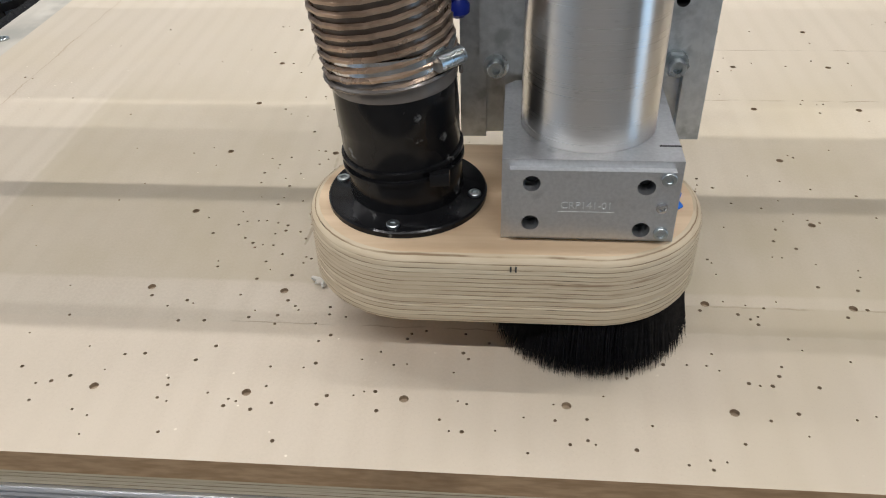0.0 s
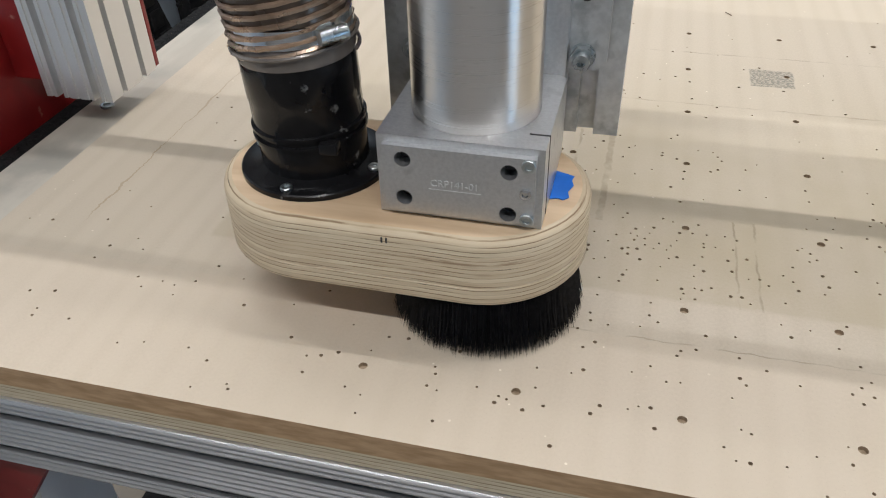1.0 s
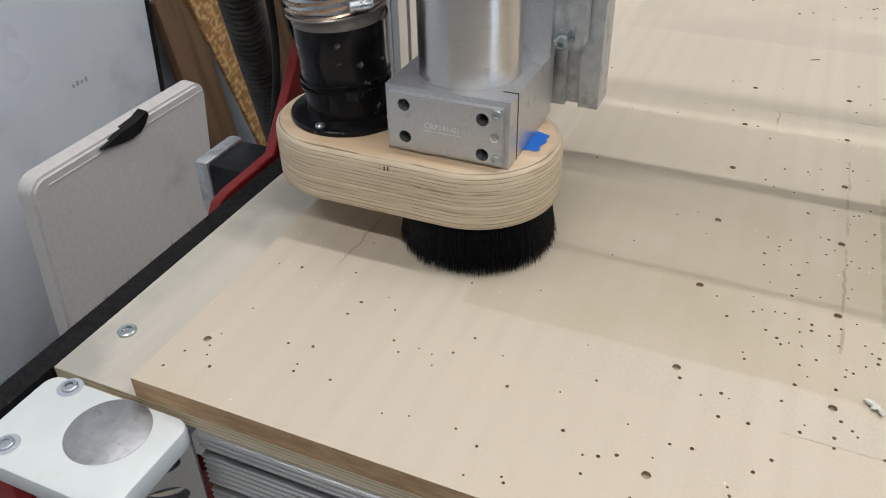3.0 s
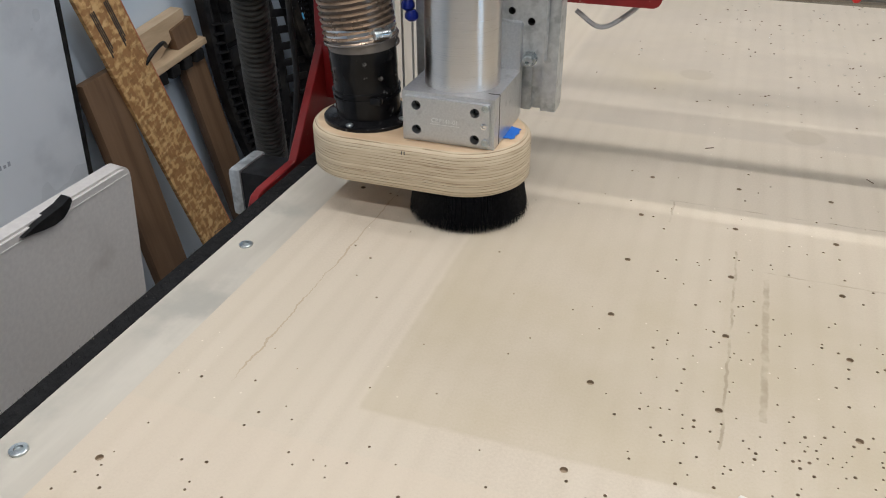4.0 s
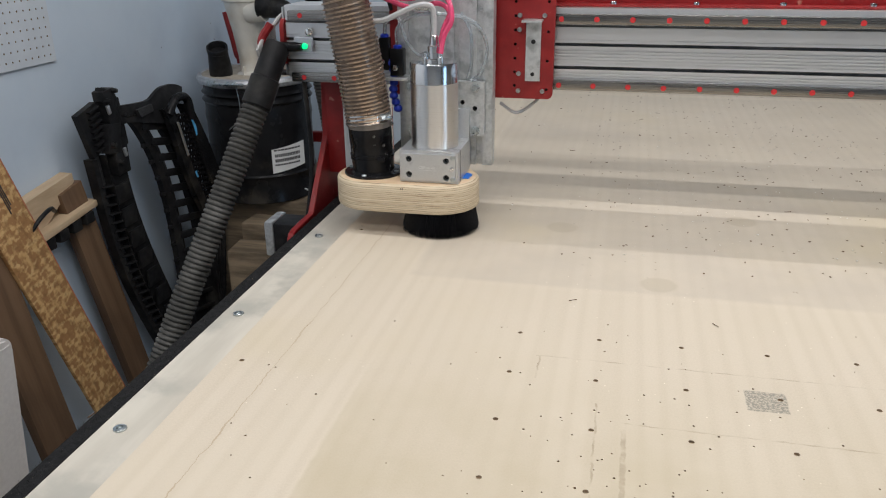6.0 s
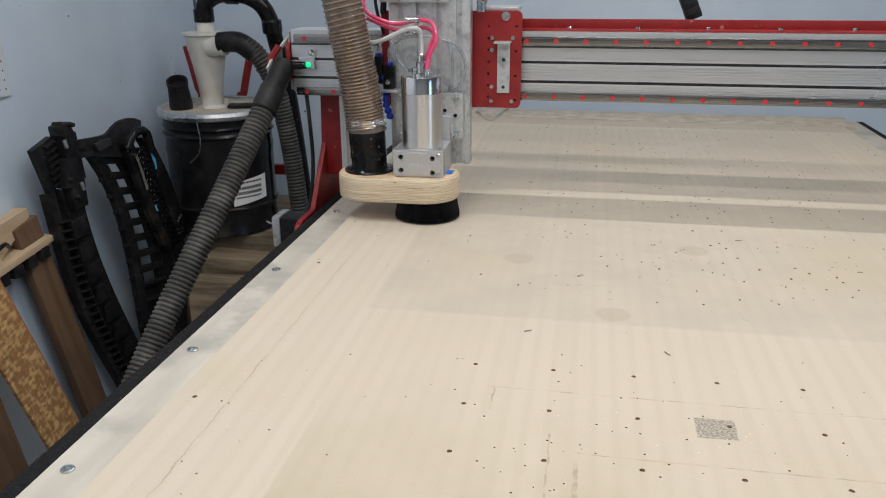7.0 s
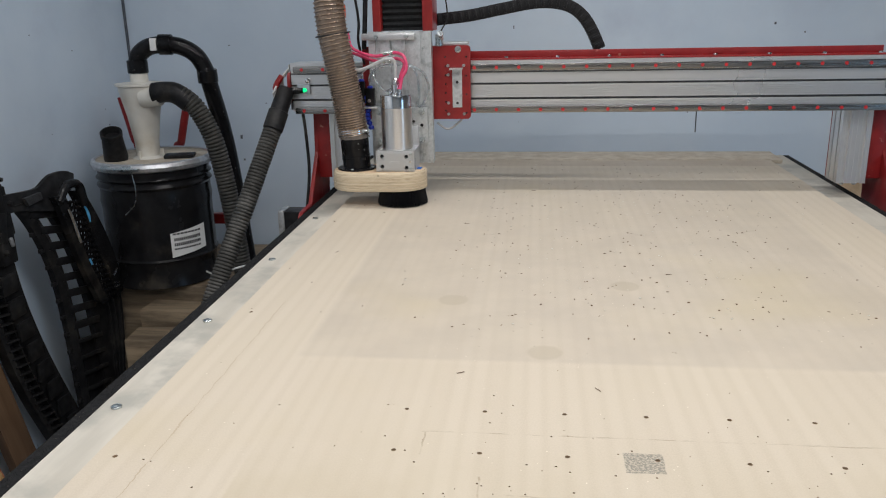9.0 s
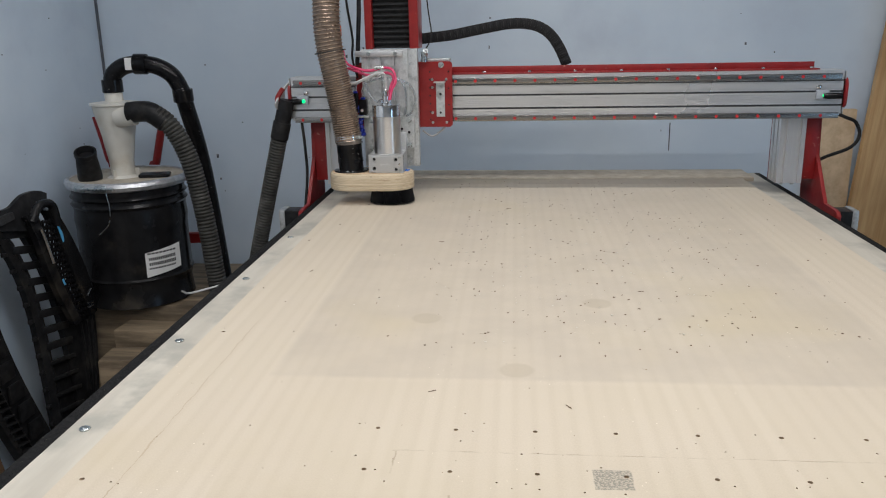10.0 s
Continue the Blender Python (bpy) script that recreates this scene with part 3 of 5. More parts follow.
part("front_rail", bm, FRONT_RAIL, bed, "slotted silver aluminium front rail", smooth=0)
for x0, x1 in ((-0.43, -0.36), (0.96, 1.03)):
    part("side_rail", box(BM(), x0, x1, -0.04, 2.62, -0.11, -0.032, 0.002), EXTRUSION, bed)
for x in (-0.445, 1.045):
    bm = BM()
    rr = random.Random(7)
    box(bm, x - 0.0105, x + 0.0105, -0.14, 2.62, -0.06, -0.0215)
    for i in range(5200):
        y = -0.14 + 2.76 * i / 5200
        sx, top = x + rr.uniform(-0.0115, 0.0115), -0.0190 + rr.uniform(-0.0015, 0.0012)
        w = 0.0009
        a = [bm.verts.new((sx - w, y, -0.04)), bm.verts.new((sx + w, y + w, -0.04)), bm.verts.new((sx, y + 2 * w, -0.04)), bm.verts.new((sx + rr.uniform(-0.003, 0.003), y, top))]
        bm.faces.new(a[:3]), bm.faces.new((a[0], a[1], a[3])), bm.faces.new((a[1], a[2], a[3])), bm.faces.new((a[2], a[0], a[3]))
    part("brush_seal", bm, SEAL, bed, "black bristle dust seal along the edge", smooth=0)
for x in (-0.39, 0.98):
    for y in (0.05, 2.5):
        part("leg", box(BM(), x - 0.04, x + 0.04, y - 0.04, y + 0.04, FLOOR_Z, -0.105, 0.003), EXTRUSION, bed)
bm = BM()
socket_screw(bm, 0.0075, 0.003, pose(-0.406, -0.002, -0.0185))
screw = part("bed_screw", bm, ZINC, bed, "zinc countersunk screw")
for y in (0.33, 0.62, 0.94, 1.30, 1.66):
    share("bed_screw", screw, bed, pose(0, y, 0))
# chip, splinters
bm = BM()
for k in range(3):
    bmesh.ops.create_icosphere(bm, subdivisions=1, radius=0.0035, matrix=pose(0.124 + 0.003 * k, 0.114 - 0.003 * k, 0.002, 30 * k, 20, 50 * k) @ Matrix.Diagonal((1.6, 0.7, 0.6, 1)))
tagged(part("wood_chip", bm, CYCLONE), "small pale wood chip lying on the spoilboard", "chip")
shard = None
for x, y, a in ((0.06, 0.72, 30), (-0.26, 1.30, 70), (0.0, 1.55, 10), (0.25, 0.68, 125), (-0.445, 0.335, 80), (0.42, 1.18, 15), (0.16, 1.92, 0)):
    at = pose(x, y, 0.001 if x > -0.4 else -0.010, 0, 0, a)
    if shard is None:
        shard = tagged(part("splinter", box(BM(), -0.006, 0.006, -0.0004, 0.0004, 0, 0.0008), BROWN, at=at, smooth=0), "thin dark wood splinter on the board", "splinter", "splinters")
    else:
        copy_thing(shard, at)

def crumbs(label, material, count, seed, lo, hi):
    """Loose chips scattered over the board."""
    r = random.Random(seed)
    bm = BM()
    for _ in range(count):
        a, b = r.uniform(lo, hi), r.uniform(0.0005, 0.0012)
        box(bm, -a, a, -b, b, 0, b, at=pose(min(max(r.gauss(0.35, 0.28), -0.33), 0.9), 0.85 + 1.5 * r.random(), 0.0003, 0, 0, r.uniform(0, 180)))
    return tagged(part("wood_crumbs", bm, material, smooth=0), label, "crumbs", kind="stuff")


crumbs("dark wood crumbs scattered over the spoilboard", BROWN, 300, 21, 0.0008, 0.0022)
crumbs("pale wood crumbs scattered over the spoilboard", CYCLONE, 140, 22, 0.0008, 0.0020)

# ---- corner block at the bed's front ----
block = thing("corner_block", "white plastic corner plate with an inset aluminium disc", "corner plate")
bm = BM()
layers = [[bm.verts.new((x, y, z)) for x, y in rounded(-0.427 + d, -0.2985 - d, -0.1405 + d, -0.0585 - d, 0.012 - d, 8)] for d, z in ((0.0022, -0.037), (0.0006, -0.0362), (0.0, -0.0345), (0.0, -0.0225), (0.0009, -0.0200), (0.003, -0.0190))]
for a, b in zip(layers, layers[1:]):
    for i in range(len(a)):
        bm.faces.new((a[i], a[(i + 1) % len(a)], b[(i + 1) % len(b)], b[i]))
bm.faces.new(layers[0][::-1]), bm.faces.new(layers[-1])
part("plate", bm, HDPE, block)
part("disc", turned(BM(), ((0.0295, -0.0205), (0.0295, -0.0186), (0.0288, -0.0182)), 56, pose(-0.347, -0.088, 0)), DISC_STEEL, block, "round brushed steel disc")
for x, y in ((-0.403, -0.066), (-0.403, -0.124)):
    # flat grey disc on the plate, coloured like a shaded screw recess
    part("recess_shade_disc", turned(BM(), ((0.0095, -0.0189), (0.0082, -0.0187)), 24, pose(x, y, 0)), GREY_BOX, block)
    bm = BM()
    socket_screw(bm, 0.0058, 0.0022, pose(x, y, -0.0187))
    part("screw", bm, ZINC, block)


def oval(cx, cz, a, b, seg=20):
    return [(cx + a * math.cos(2 * math.pi * k / seg), cz + b * math.sin(2 * math.pi * k / seg)) for k in range(seg)]


def pierced_plate(bm, outline, wells, thick):
    """An upright plate in x, z, pierced right through by the wells, its face towards -y."""
    loops = [[[bm.verts.new((x, y, z)) for x, z in loop] for loop in [outline] + wells] for y in (0.0, thick)]
    for side in loops:
        rims = [bm.edges.new((r[i], r[(i + 1) % len(r)])) for r in side for i in range(len(r))]
        bmesh.ops.triangle_fill(bm, edges=rims, use_beauty=True, normal=(0, 1, 0))
    for a, b in zip(*loops):
        for i in range(len(a)):
            bm.faces.new((a[i], a[(i + 1) % len(a)], b[(i + 1) % len(b)], b[i]))
    return bm


# cast bracket set across the corner, its pockets showing round and wide
face = Matrix.Translation((-0.3835, -0.1315, 0)) @ Matrix.Rotation(math.atan2(0.070, 0.080), 4, "Z")
casting = part("corner_casting", pierced_plate(BM(), rounded(0.0, 0.1065, -0.112, -0.0375, 0.007, 5), [oval(0.026, -0.093, 0.0165, 0.0105), oval(0.080, -0.090, 0.0165, 0.0105), oval(0.027, -0.057, 0.0155, 0.0095), oval(0.081, -0.055, 0.0155, 0.0095)], 0.011), ALU, block, "silver bracket with wide round pockets", at=face, smooth=40)
for u, z in ((0.020, -0.098), (0.086, -0.090)):
    bm = BM()
    turned(bm, ((0.0075, 0), (0.0075, 0.003), (0.0052, 0.006), (0.0025, 0.006), (0.002, 0.003)), 16)
    part("pocket_bolt", bm, CHROME, casting, at=pose(u, 0.022, z) @ FRONT)
# dark sheet behind the pockets, standing in for the shade inside them
part("pocket_back", box(BM(), 0.004, 0.103, 0.024, 0.030, -0.11, -0.039), SLOT_SHADE, casting, smooth=0)
side = part("stop_block", box(BM(), -0.492, -0.392, -0.139, -0.122, -0.132, -0.042, 0.003), RED, block, "red anodised side block with two round bolts")
for x, z in ((-0.432, -0.062), (-0.418, -0.108)):
    bm = BM()
    turned(bm, ((0.0088, 0), (0.0088, 0.0015), (0.0075, 0.0048), (0.0042, 0.006), (0.0032, 0.006), (0.0028, 0.003)), 20)
    part("round_bolt", bm, CHROME, side, at=pose(x, -0.139, z) @ FRONT)
part("lead", sweep(BM(), smooth_path([(-0.436, -0.145, -0.12), (-0.432, -0.150, -0.15), (-0.415, -0.150, -0.18), (-0.40, -0.14, -0.24)]), 0.003, 8), BLACK_MATT, block, "thin black lead")
strut = thing("gas_strut", "black cylinder with a silver band under the bed", "strut")
part("tube", turned(BM(), ((0.016, -0.62), (0.016, -0.17), (0.012, -0.125)), 20, pose(-0.385, -0.075, 0)), BLACK, strut)
part("band", turned(BM(), ((0.0172, -0.21), (0.0172, -0.185)), 20, pose(-0.385, -0.075, 0)), CHROME, strut, "silver band")
part("foot", turned(BM(), ((0.03, FLOOR_Z), (0.03, FLOOR_Z + 0.02), (0.012, FLOOR_Z + 0.03), (0.012, -0.6)), 20, pose(-0.385, -0.075, 0)), BLACK_MATT, strut)
brace = BM()
prism(brace, [(0.0, -0.11), (0.10, -0.11), (0.0, -0.26)], -0.006, 0.006, Matrix(((1, 0, 0, -0.345), (0, 0, 1, -0.03), (0, 1, 0, 0), (0, 0, 0, 1))))
tagged(part("red_gusset", brace, RED, smooth=0), "red triangular gusset under the bed's front rail", "gusset")
bm = BM()
box(bm, -0.75, 0.1, -0.45, 0.55, FLOOR_Z, FLOOR_Z + 0.008)
for i in range(26):
    for j in range(30):
        box(bm, -0.011, 0.011, -0.003, 0.003, 0, 0.003, at=pose(-0.74 + i * 0.033, -0.44 + j * 0.033, FLOOR_Z + 0.008, 0, 0, 45 if (i + j) % 2 else -45))
tagged(part("tread_mat", bm, BLACK_MATT, smooth=0), "dark ribbed tread mat on the workshop floor", "mat")
enc = thing("control_box", "pale grey equipment box on the floor under the bed", "box")
part("case", box(BM(), -0.15, 0.35, 0.15, 0.6, FLOOR_Z, -0.35, 0.008), GREY_BOX, enc)
part("power_lead", sweep(BM(), smooth_path([(-0.19, 0.1, -0.12), (-0.17, 0.1, -0.25), (-0.13, 0.14, -0.4), (-0.155, 0.2, -0.6)]), 0.005), RED, enc, "red cable")


# ---- the gantry, its origin on the bed's plane below the spindle's line ----
def axis_pose(rows):
    return [(t, pose(*p)) for t, p in rows]


gantry = thing("gantry", "silver aluminium gantry beam on red side plates and slotted legs", "gantry")
BEAM_Y = 0.152
bm = BM()
prof = [(0.0, 0.228)]
for z0, z1, d in ((0.2400, 0.2425, 0.003), (0.2450, 0.2475, 0.003), (0.2500, 0.2525, 0.003), (0.2570, 0.2630, 0.011), (0.2675, 0.2700, 0.003), (0.2730, 0.2755, 0.003), (0.2785, 0.2810, 0.003),
                  (0.2840, 0.2865, 0.003), (0.2895, 0.2920, 0.003), (0.2975, 0.3030, 0.011), (0.3080, 0.3095, 0.002), (0.3300, 0.3345, 0.004)):
    prof += [(0.0, z0), (d, z0), (d, z1), (0.0, z1)]
prof += [(0.0, 0.362), (0.085, 0.362), (0.085, 0.228)]
prism(bm, [(y + BEAM_Y, z) for y, z in prof], -0.525, 1.145, Matrix(((0, 0, 1, 0), (1, 0, 0, 0), (0, 1, 0, 0), (0, 0, 0, 1))))
# faces in the deep grooves get the dark tone as painted shade
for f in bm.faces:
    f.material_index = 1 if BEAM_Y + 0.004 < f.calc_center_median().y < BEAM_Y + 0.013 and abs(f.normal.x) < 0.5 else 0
part("beam", bm, (EXTRUSION, SLOT_SHADE), gantry, "ribbed silver aluminium beam", smooth=0)
for z in (0.2305, 0.3445):
    rail = part("linear_rail", box(BM(), -0.515, 1.135, BEAM_Y - 0.013, BEAM_Y - 0.001, z - 0.0085, z + 0.0085, 0.0015), RAIL, gantry, "dark steel linear rail with red plugs")
    dot = None
    for i in range(27):
        at = pose(-0.49 + i * 0.0605, BEAM_Y - 0.013, z) @ FRONT
        if dot is None:
            dot = part("plug", turned(BM(), ((0.0048, -0.001), (0.0048, 0.0005)), 14), RED_DOT, rail, "red plastic plug", at=at)
        else:
            share("plug", dot, rail, at)
part("top_flange", box(BM(), -0.30, 1.075, BEAM_Y + 0.055, BEAM_Y + 0.062, 0.362, 0.385, 0.001), RED, gantry, "red flange strip along the beam's top")
part("top_strip", box(BM(), -0.30, 1.08, BEAM_Y + 0.02, BEAM_Y + 0.062, 0.3625, 0.3665, 0.001), RED, gantry)
bm = BM()
socket_screw(bm, 0.006, 0.005, pose(0, 0, 0))
knob = part("flange_bolt", bm, CHROME, gantry, at=pose(-0.06, BEAM_Y + 0.035, 0.3665))
for i in range(1, 9):
    share("flange_bolt", knob, gantry, pose(-0.06 + 0.14 * i, BEAM_Y + 0.035, 0.3665))


def leg_profile(w, d):
    """Slotted extrusion outline with grooves on the front and both sides."""
    out = [(0, 0)]
    for u in (0.10, 0.22, 0.34, 0.5, 0.66, 0.78, 0.90):
        g, k = (0.004, 0.010) if u in (0.22, 0.78) else (0.0015, 0.0015)
        out += [(u * w - g, 0), (u * w - g, k), (u * w + g, k), (u * w + g, 0)]
    out.append((w, 0))
    for u in (0.28, 0.72):
        out += [(w, u * d - 0.004), (w - 0.010, u * d - 0.004), (w - 0.010, u * d + 0.004), (w, u * d + 0.004)]
    out += [(w, d), (0, d)]
    for u in (0.72, 0.28):
        out += [(0, u * d + 0.004), (0.010, u * d + 0.004), (0.010, u * d - 0.004), (0, u * d - 0.004)]
    return out


ARM = [(0.203, 0.226), (0.193, 0.105), (0.088, -0.026), (0.004, -0.028), (-0.012, -0.032), (-0.020, -0.043), (-0.018, -0.064), (0.02, -0.11), (0.29, -0.11), (0.30, 0.0), (0.29, 0.226)]
yz = Matrix(((0, 0, 1, 0), (1, 0, 0, 0), (0, 1, 0, 0), (0, 0, 0, 1)))
for side, x0, x1 in ((-1, -0.430, -0.354), (1, 0.985, 1.061)):
    bm = BM()
    prism(bm, [(x0 + x, 0.180 + y) for x, y in leg_profile(x1 - x0, 0.083)], 0.018, 0.2275)
    part("upright", bm, EXTRUSION, gantry, "slotted silver aluminium upright", smooth=0)
    part("cover_plate", box(BM(), x0, x1, 0.264, 0.270, 0.020, 0.2275, 0.001), RED, gantry, "red cover plate")
    for fx in (0.28, 0.72):
        part("end_bolt", turned(BM(), ((0.005, 0.011), (0.006, 0.013), (0.006, 0.018)), 12, pose(x0 + fx * (x1 - x0), 0.20, 0)), ZINC, gantry)
    bm = BM()
    outer = -0.482 if side < 0 else 1.101
    prism(bm, ARM, outer, outer + 0.012, yz)
    bmesh.ops.bevel(bm, geom=[e for e in bm.edges if e.calc_length() > 0.013 or True], offset=0.0012, segments=1, affect="EDGES")
    part("side_plate", bm, RED, gantry, "red powder-coated side plate with a forward foot", smooth=30)
    part("spacer", box(BM(), min(outer + 0.0125, x1 + 0.0005), max(outer - 0.0005, x0 - 0.0005), 0.19, 0.262, 0.03, 0.2275, 0.001), RED, gantry)
    xm = -0.486 if side < 0 else 1.117
    motor = part("motor", box(BM(), min(xm, xm + side * 0.075), max(xm, xm + side * 0.075), 0.072, 0.137, -0.113, -0.048, 0.004), BLACK_MATT, gantry, "black stepper motor with silver end plates")
    for a, b in ((0.004, 0.018), (0.064, 0.084)):
        part("end_plate", box(BM(), min(xm + side * a, xm + side * b), max(xm + side * a, xm + side * b), 0.068, 0.141, -0.117, -0.044, 0.007), ALU_DULL, motor, "silver motor end plate")
    part("pinion_shaft", turned(BM(), ((0.012, 0), (0.012, 0.06)), 14, pose(xm + side * 0.03, 0.14, -0.14)), ZINC, gantry)
# sensors with lit green lamps at both ends of the beam
for side, x in ((-1, -0.488), (1, 1.085)):
    sensor = part("limit_sensor", box(BM(), x - 0.018, x + 0.018, BEAM_Y - 0.012, BEAM_Y - 0.001, 0.278, 0.305, 0.002), GREY_BOX, gantry, "limit sensor with a lit green lamp")
    part("lamp", turned(BM(), ((0.0055, 0), (0.0055, 0.004), (0.003, 0.006)), 14), LED, sensor, "glowing green lamp", at=pose(x + 0.004, BEAM_Y - 0.012, 0.289) @ FRONT)
    part("barrel", turned(BM(), ((0.009, -0.04), (0.009, 0.0), (0.007, 0.012)), 16), BLACK, sensor, at=pose(x + side * 0.012 + (-0.0 if side < 0 else 0), BEAM_Y - 0.018, 0.288, 0, 90 * side * -1, 0))
    bm = BM()
    prism(bm, rounded(-0.028, 0.028, -0.045, 0.045, 0.022), 0, 0.008)
    bx = -0.529 if side < 0 else 1.149
    part("sensor_bracket", bm, RED, gantry, "red rounded end bracket", at=Matrix.Translation((bx + (-0.006 if side < 0 else 0.0), BEAM_Y + 0.02, 0.295)) @ Matrix(((0, 0, 1, 0), (1, 0, 0, 0), (0, 1, 0, 0), (0, 0, 0, 1))))
    part("bolt", turned(BM(), ((0.007, 0), (0.007, 0.006), (0.004, 0.008)), 14), CHROME, gantry, at=pose(x + 0.012 * -side, BEAM_Y - 0.004, 0.314) @ FRONT)
    part("end_cap", box(BM(), min(bx, bx + side * 0.003), max(bx, bx + side * 0.003), BEAM_Y + 0.002, BEAM_Y + 0.083, 0.232, 0.358), ALU_DULL, gantry)
part("drop_cable", sweep(BM(), smooth_path([(-0.50, 0.16, 0.225), (-0.492, 0.15, 0.15), (-0.488, 0.14, 0.05), (-0.495, 0.10, -0.08)]), 0.0045), BLACK_MATT, gantry, "thin black cable")
part("loop_cable", sweep(BM(), smooth_path([(1.14, 0.155, 0.232), (1.165, 0.16, 0.222), (1.200, 0.17, 0.205), (1.214, 0.17, 0.165), (1.195, 0.18, 0.128), (1.13, 0.2, 0.095), (1.085, 0.21, 0.062)]), 0.0052), BLACK_MATT, gantry, "looping black cable")
bm = BM()
for i in range(9):
    sweep(bm, smooth_path([(-0.535, 0.16 + 0.002 * i, 0.345), (-0.548 - 0.002 * i, 0.15 - 0.006 * i, 0.325 - 0.005 * i), (-0.552, 0.16, 0.28 - 0.004 * i)], 4), 0.003, 6)
part("loom_tie", sweep(BM(), smooth_path([(-0.545, 0.13, 0.33), (-0.562, 0.12, 0.30), (-0.560, 0.13, 0.27)]), 0.008, 8), RED, gantry, "red sleeve on the wires")
part("wire_loom", bm, GREY_CABLE, gantry, "bundle of pale wires at the beam's end")
# drag chain over the beam
chain_path = even(smooth_path([(-0.165, 0.25, 0.466), (-0.113, 0.25, 0.472), (-0.023, 0.25, 0.481), (0.066, 0.25, 0.497), (0.163, 0.25, 0.512), (0.235, 0.25, 0.506), (0.28, 0.25, 0.482), (0.312, 0.25, 0.44), (0.338, 0.25, 0.384)], 12), 0.021)
link = None
for a, b in zip(chain_path, chain_path[1:]):
    at = Matrix.Translation((a + b) / 2) @ (b - a).to_track_quat("X", "Z").to_matrix().to_4x4()
    if link is None:
        bm = BM()
        box(bm, -0.0128, 0.0128, -0.018, 0.018, -0.0165, 0.0165, 0.004)
        box(bm, -0.004, 0.004, -0.0195, 0.0195, -0.012, 0.012, 0.002)
        link = part("chain_link", bm, BLACK_MATT, gantry, "black plastic drag chain link", at=at)
    else:
        share("chain_link", link, gantry, at)

# ---- the carriage with spindle and dust shoe, its origin below the spindle's axis ----
tool = thing("router_carriage", "router carriage with a stainless spindle and plywood dust shoe", "carriage")


def stadium(r, x0, x1, seg=24):
    pts = [(x1 + r * math.cos(radians(a)), r * math.sin(radians(a))) for a in [-90 + 180 * k / seg for k in range(seg + 1)]]
    return pts + [(x0 + r * math.cos(radians(a)), r * math.sin(radians(a))) for a in [90 + 180 * k / seg for k in range(seg + 1)]]


def shoe_board(name, steps, label):
    bm = BM()
    rows = [[bm.verts.new((x, y, z)) for x, y in stadium(0.0705 + d, -0.106, 0.006)] for d, z in steps]
    k = len(rows[0])
    for a, b in zip(rows, rows[1:]):
        for i in range(k):
            bm.faces.new((a[i], a[(i + 1) % k], b[(i + 1) % k], b[i])).material_index = 1
    bm.faces.new(rows[0][::-1])
    bm.faces.new(rows[-1])
    return part(name, bm, (PLY_FACE, PLY_EDGE), tool, label, smooth=40)


shoe_board("shoe_body", ((0, 0.0585), (0.0, 0.059), (0.0, 0.0865), (-0.0012, 0.090), (-0.004, 0.0925), (-0.0065, 0.0932)), "thick birch plywood dust shoe with rounded ends")
shoe_board("shoe_base", ((-0.003, 0.043), (-0.001, 0.0442), (0.0, 0.046), (0.0, 0.0572), (-0.0010, 0.0579)), "thin lower plywood plate of the dust shoe")
bm = BM()
for k in (-0.003, 0.0):
    box(bm, -0.0415 + k, -0.0405 + k, -0.0709, -0.070, 0.085, 0.0885)
part("pencil_mark", bm, INK, tool, "short black registration marks", smooth=0)
# brush skirt
bm = BM()
rr = random.Random(3)
turned(bm, ((0.052, 0.008), (0.055, 0.044)), 40)
for i in range(4200):
    a, r = rr.uniform(0, 2 * math.pi), rr.uniform(0.053, 0.061)
    flare = 0.003 + 0.006 * rr.random()
    low = -0.001 + 0.006 * rr.random() ** 3
    da = rr.gauss(0, 0.025)
    w = 0.00045
    c, s = math.cos(a), math.sin(a)
    c2, s2 = math.cos(a + da), math.sin(a + da)
    top = [bm.verts.new(((r + p) * c - q * s, (r + p) * s + q * c, 0.0445)) for p, q in ((w, 0), (-w, w), (-w, -w))]
    mid = [bm.verts.new(((r + flare * 0.35 + p) * c - q * s, (r + flare * 0.35 + p) * s + q * c, 0.024)) for p, q in ((w, 0), (-w, w), (-w, -w))]
    tip = bm.verts.new(((r + flare) * c2, (r + flare) * s2, low))
    for k in range(3):
        bm.faces.new((top[k], top[(k + 1) % 3], mid[(k + 1) % 3], mid[k]))
        bm.faces.new((mid[k], mid[(k + 1) % 3], tip))
part("brush_skirt", bm, BRISTLE, tool, "round black bristle skirt sweeping the board", at=pose(0.010, -0.006, 0), smooth=0)
# dust port
PX = -0.112
flange = part("port_flange", turned(BM(), ((0.0515, 0.0933), (0.0515, 0.0965), (0.0505, 0.0975), (0.040, 0.0980), (0.036, 0.1005)), 48, pose(PX, 0, 0)), BLACK, tool, "round black plastic port flange")
bm = BM()
socket_screw(bm, 0.0042, 0.0022, pose(0, 0, 0))
fs = None
for a in (-95, -10, 80, 170):
    at = pose(PX + 0.0445 * math.cos(radians(a)), 0.0445 * math.sin(radians(a)), 0.0975)
    if fs is None:
        fs = part("flange_screw", bm, ZINC, flange, "small pan-head screw", at=at)
    else:
        share("flange_screw", fs, flange, at)
lean = pose(PX, 0, 0.0965, 0, -3, 0)
bm = BM()
turned(bm, ((0.0365, 0), (0.0365, 0.0245), (0.0385, 0.0250), (0.0385, 0.0270), (0.0365, 0.0275), (0.0365, 0.031), (0.0385, 0.0315), (0.0385, 0.0335), (0.0368, 0.034), (0.0368, 0.052), (0.0374, 0.053), (0.0374, 0.081)), 48, lean)
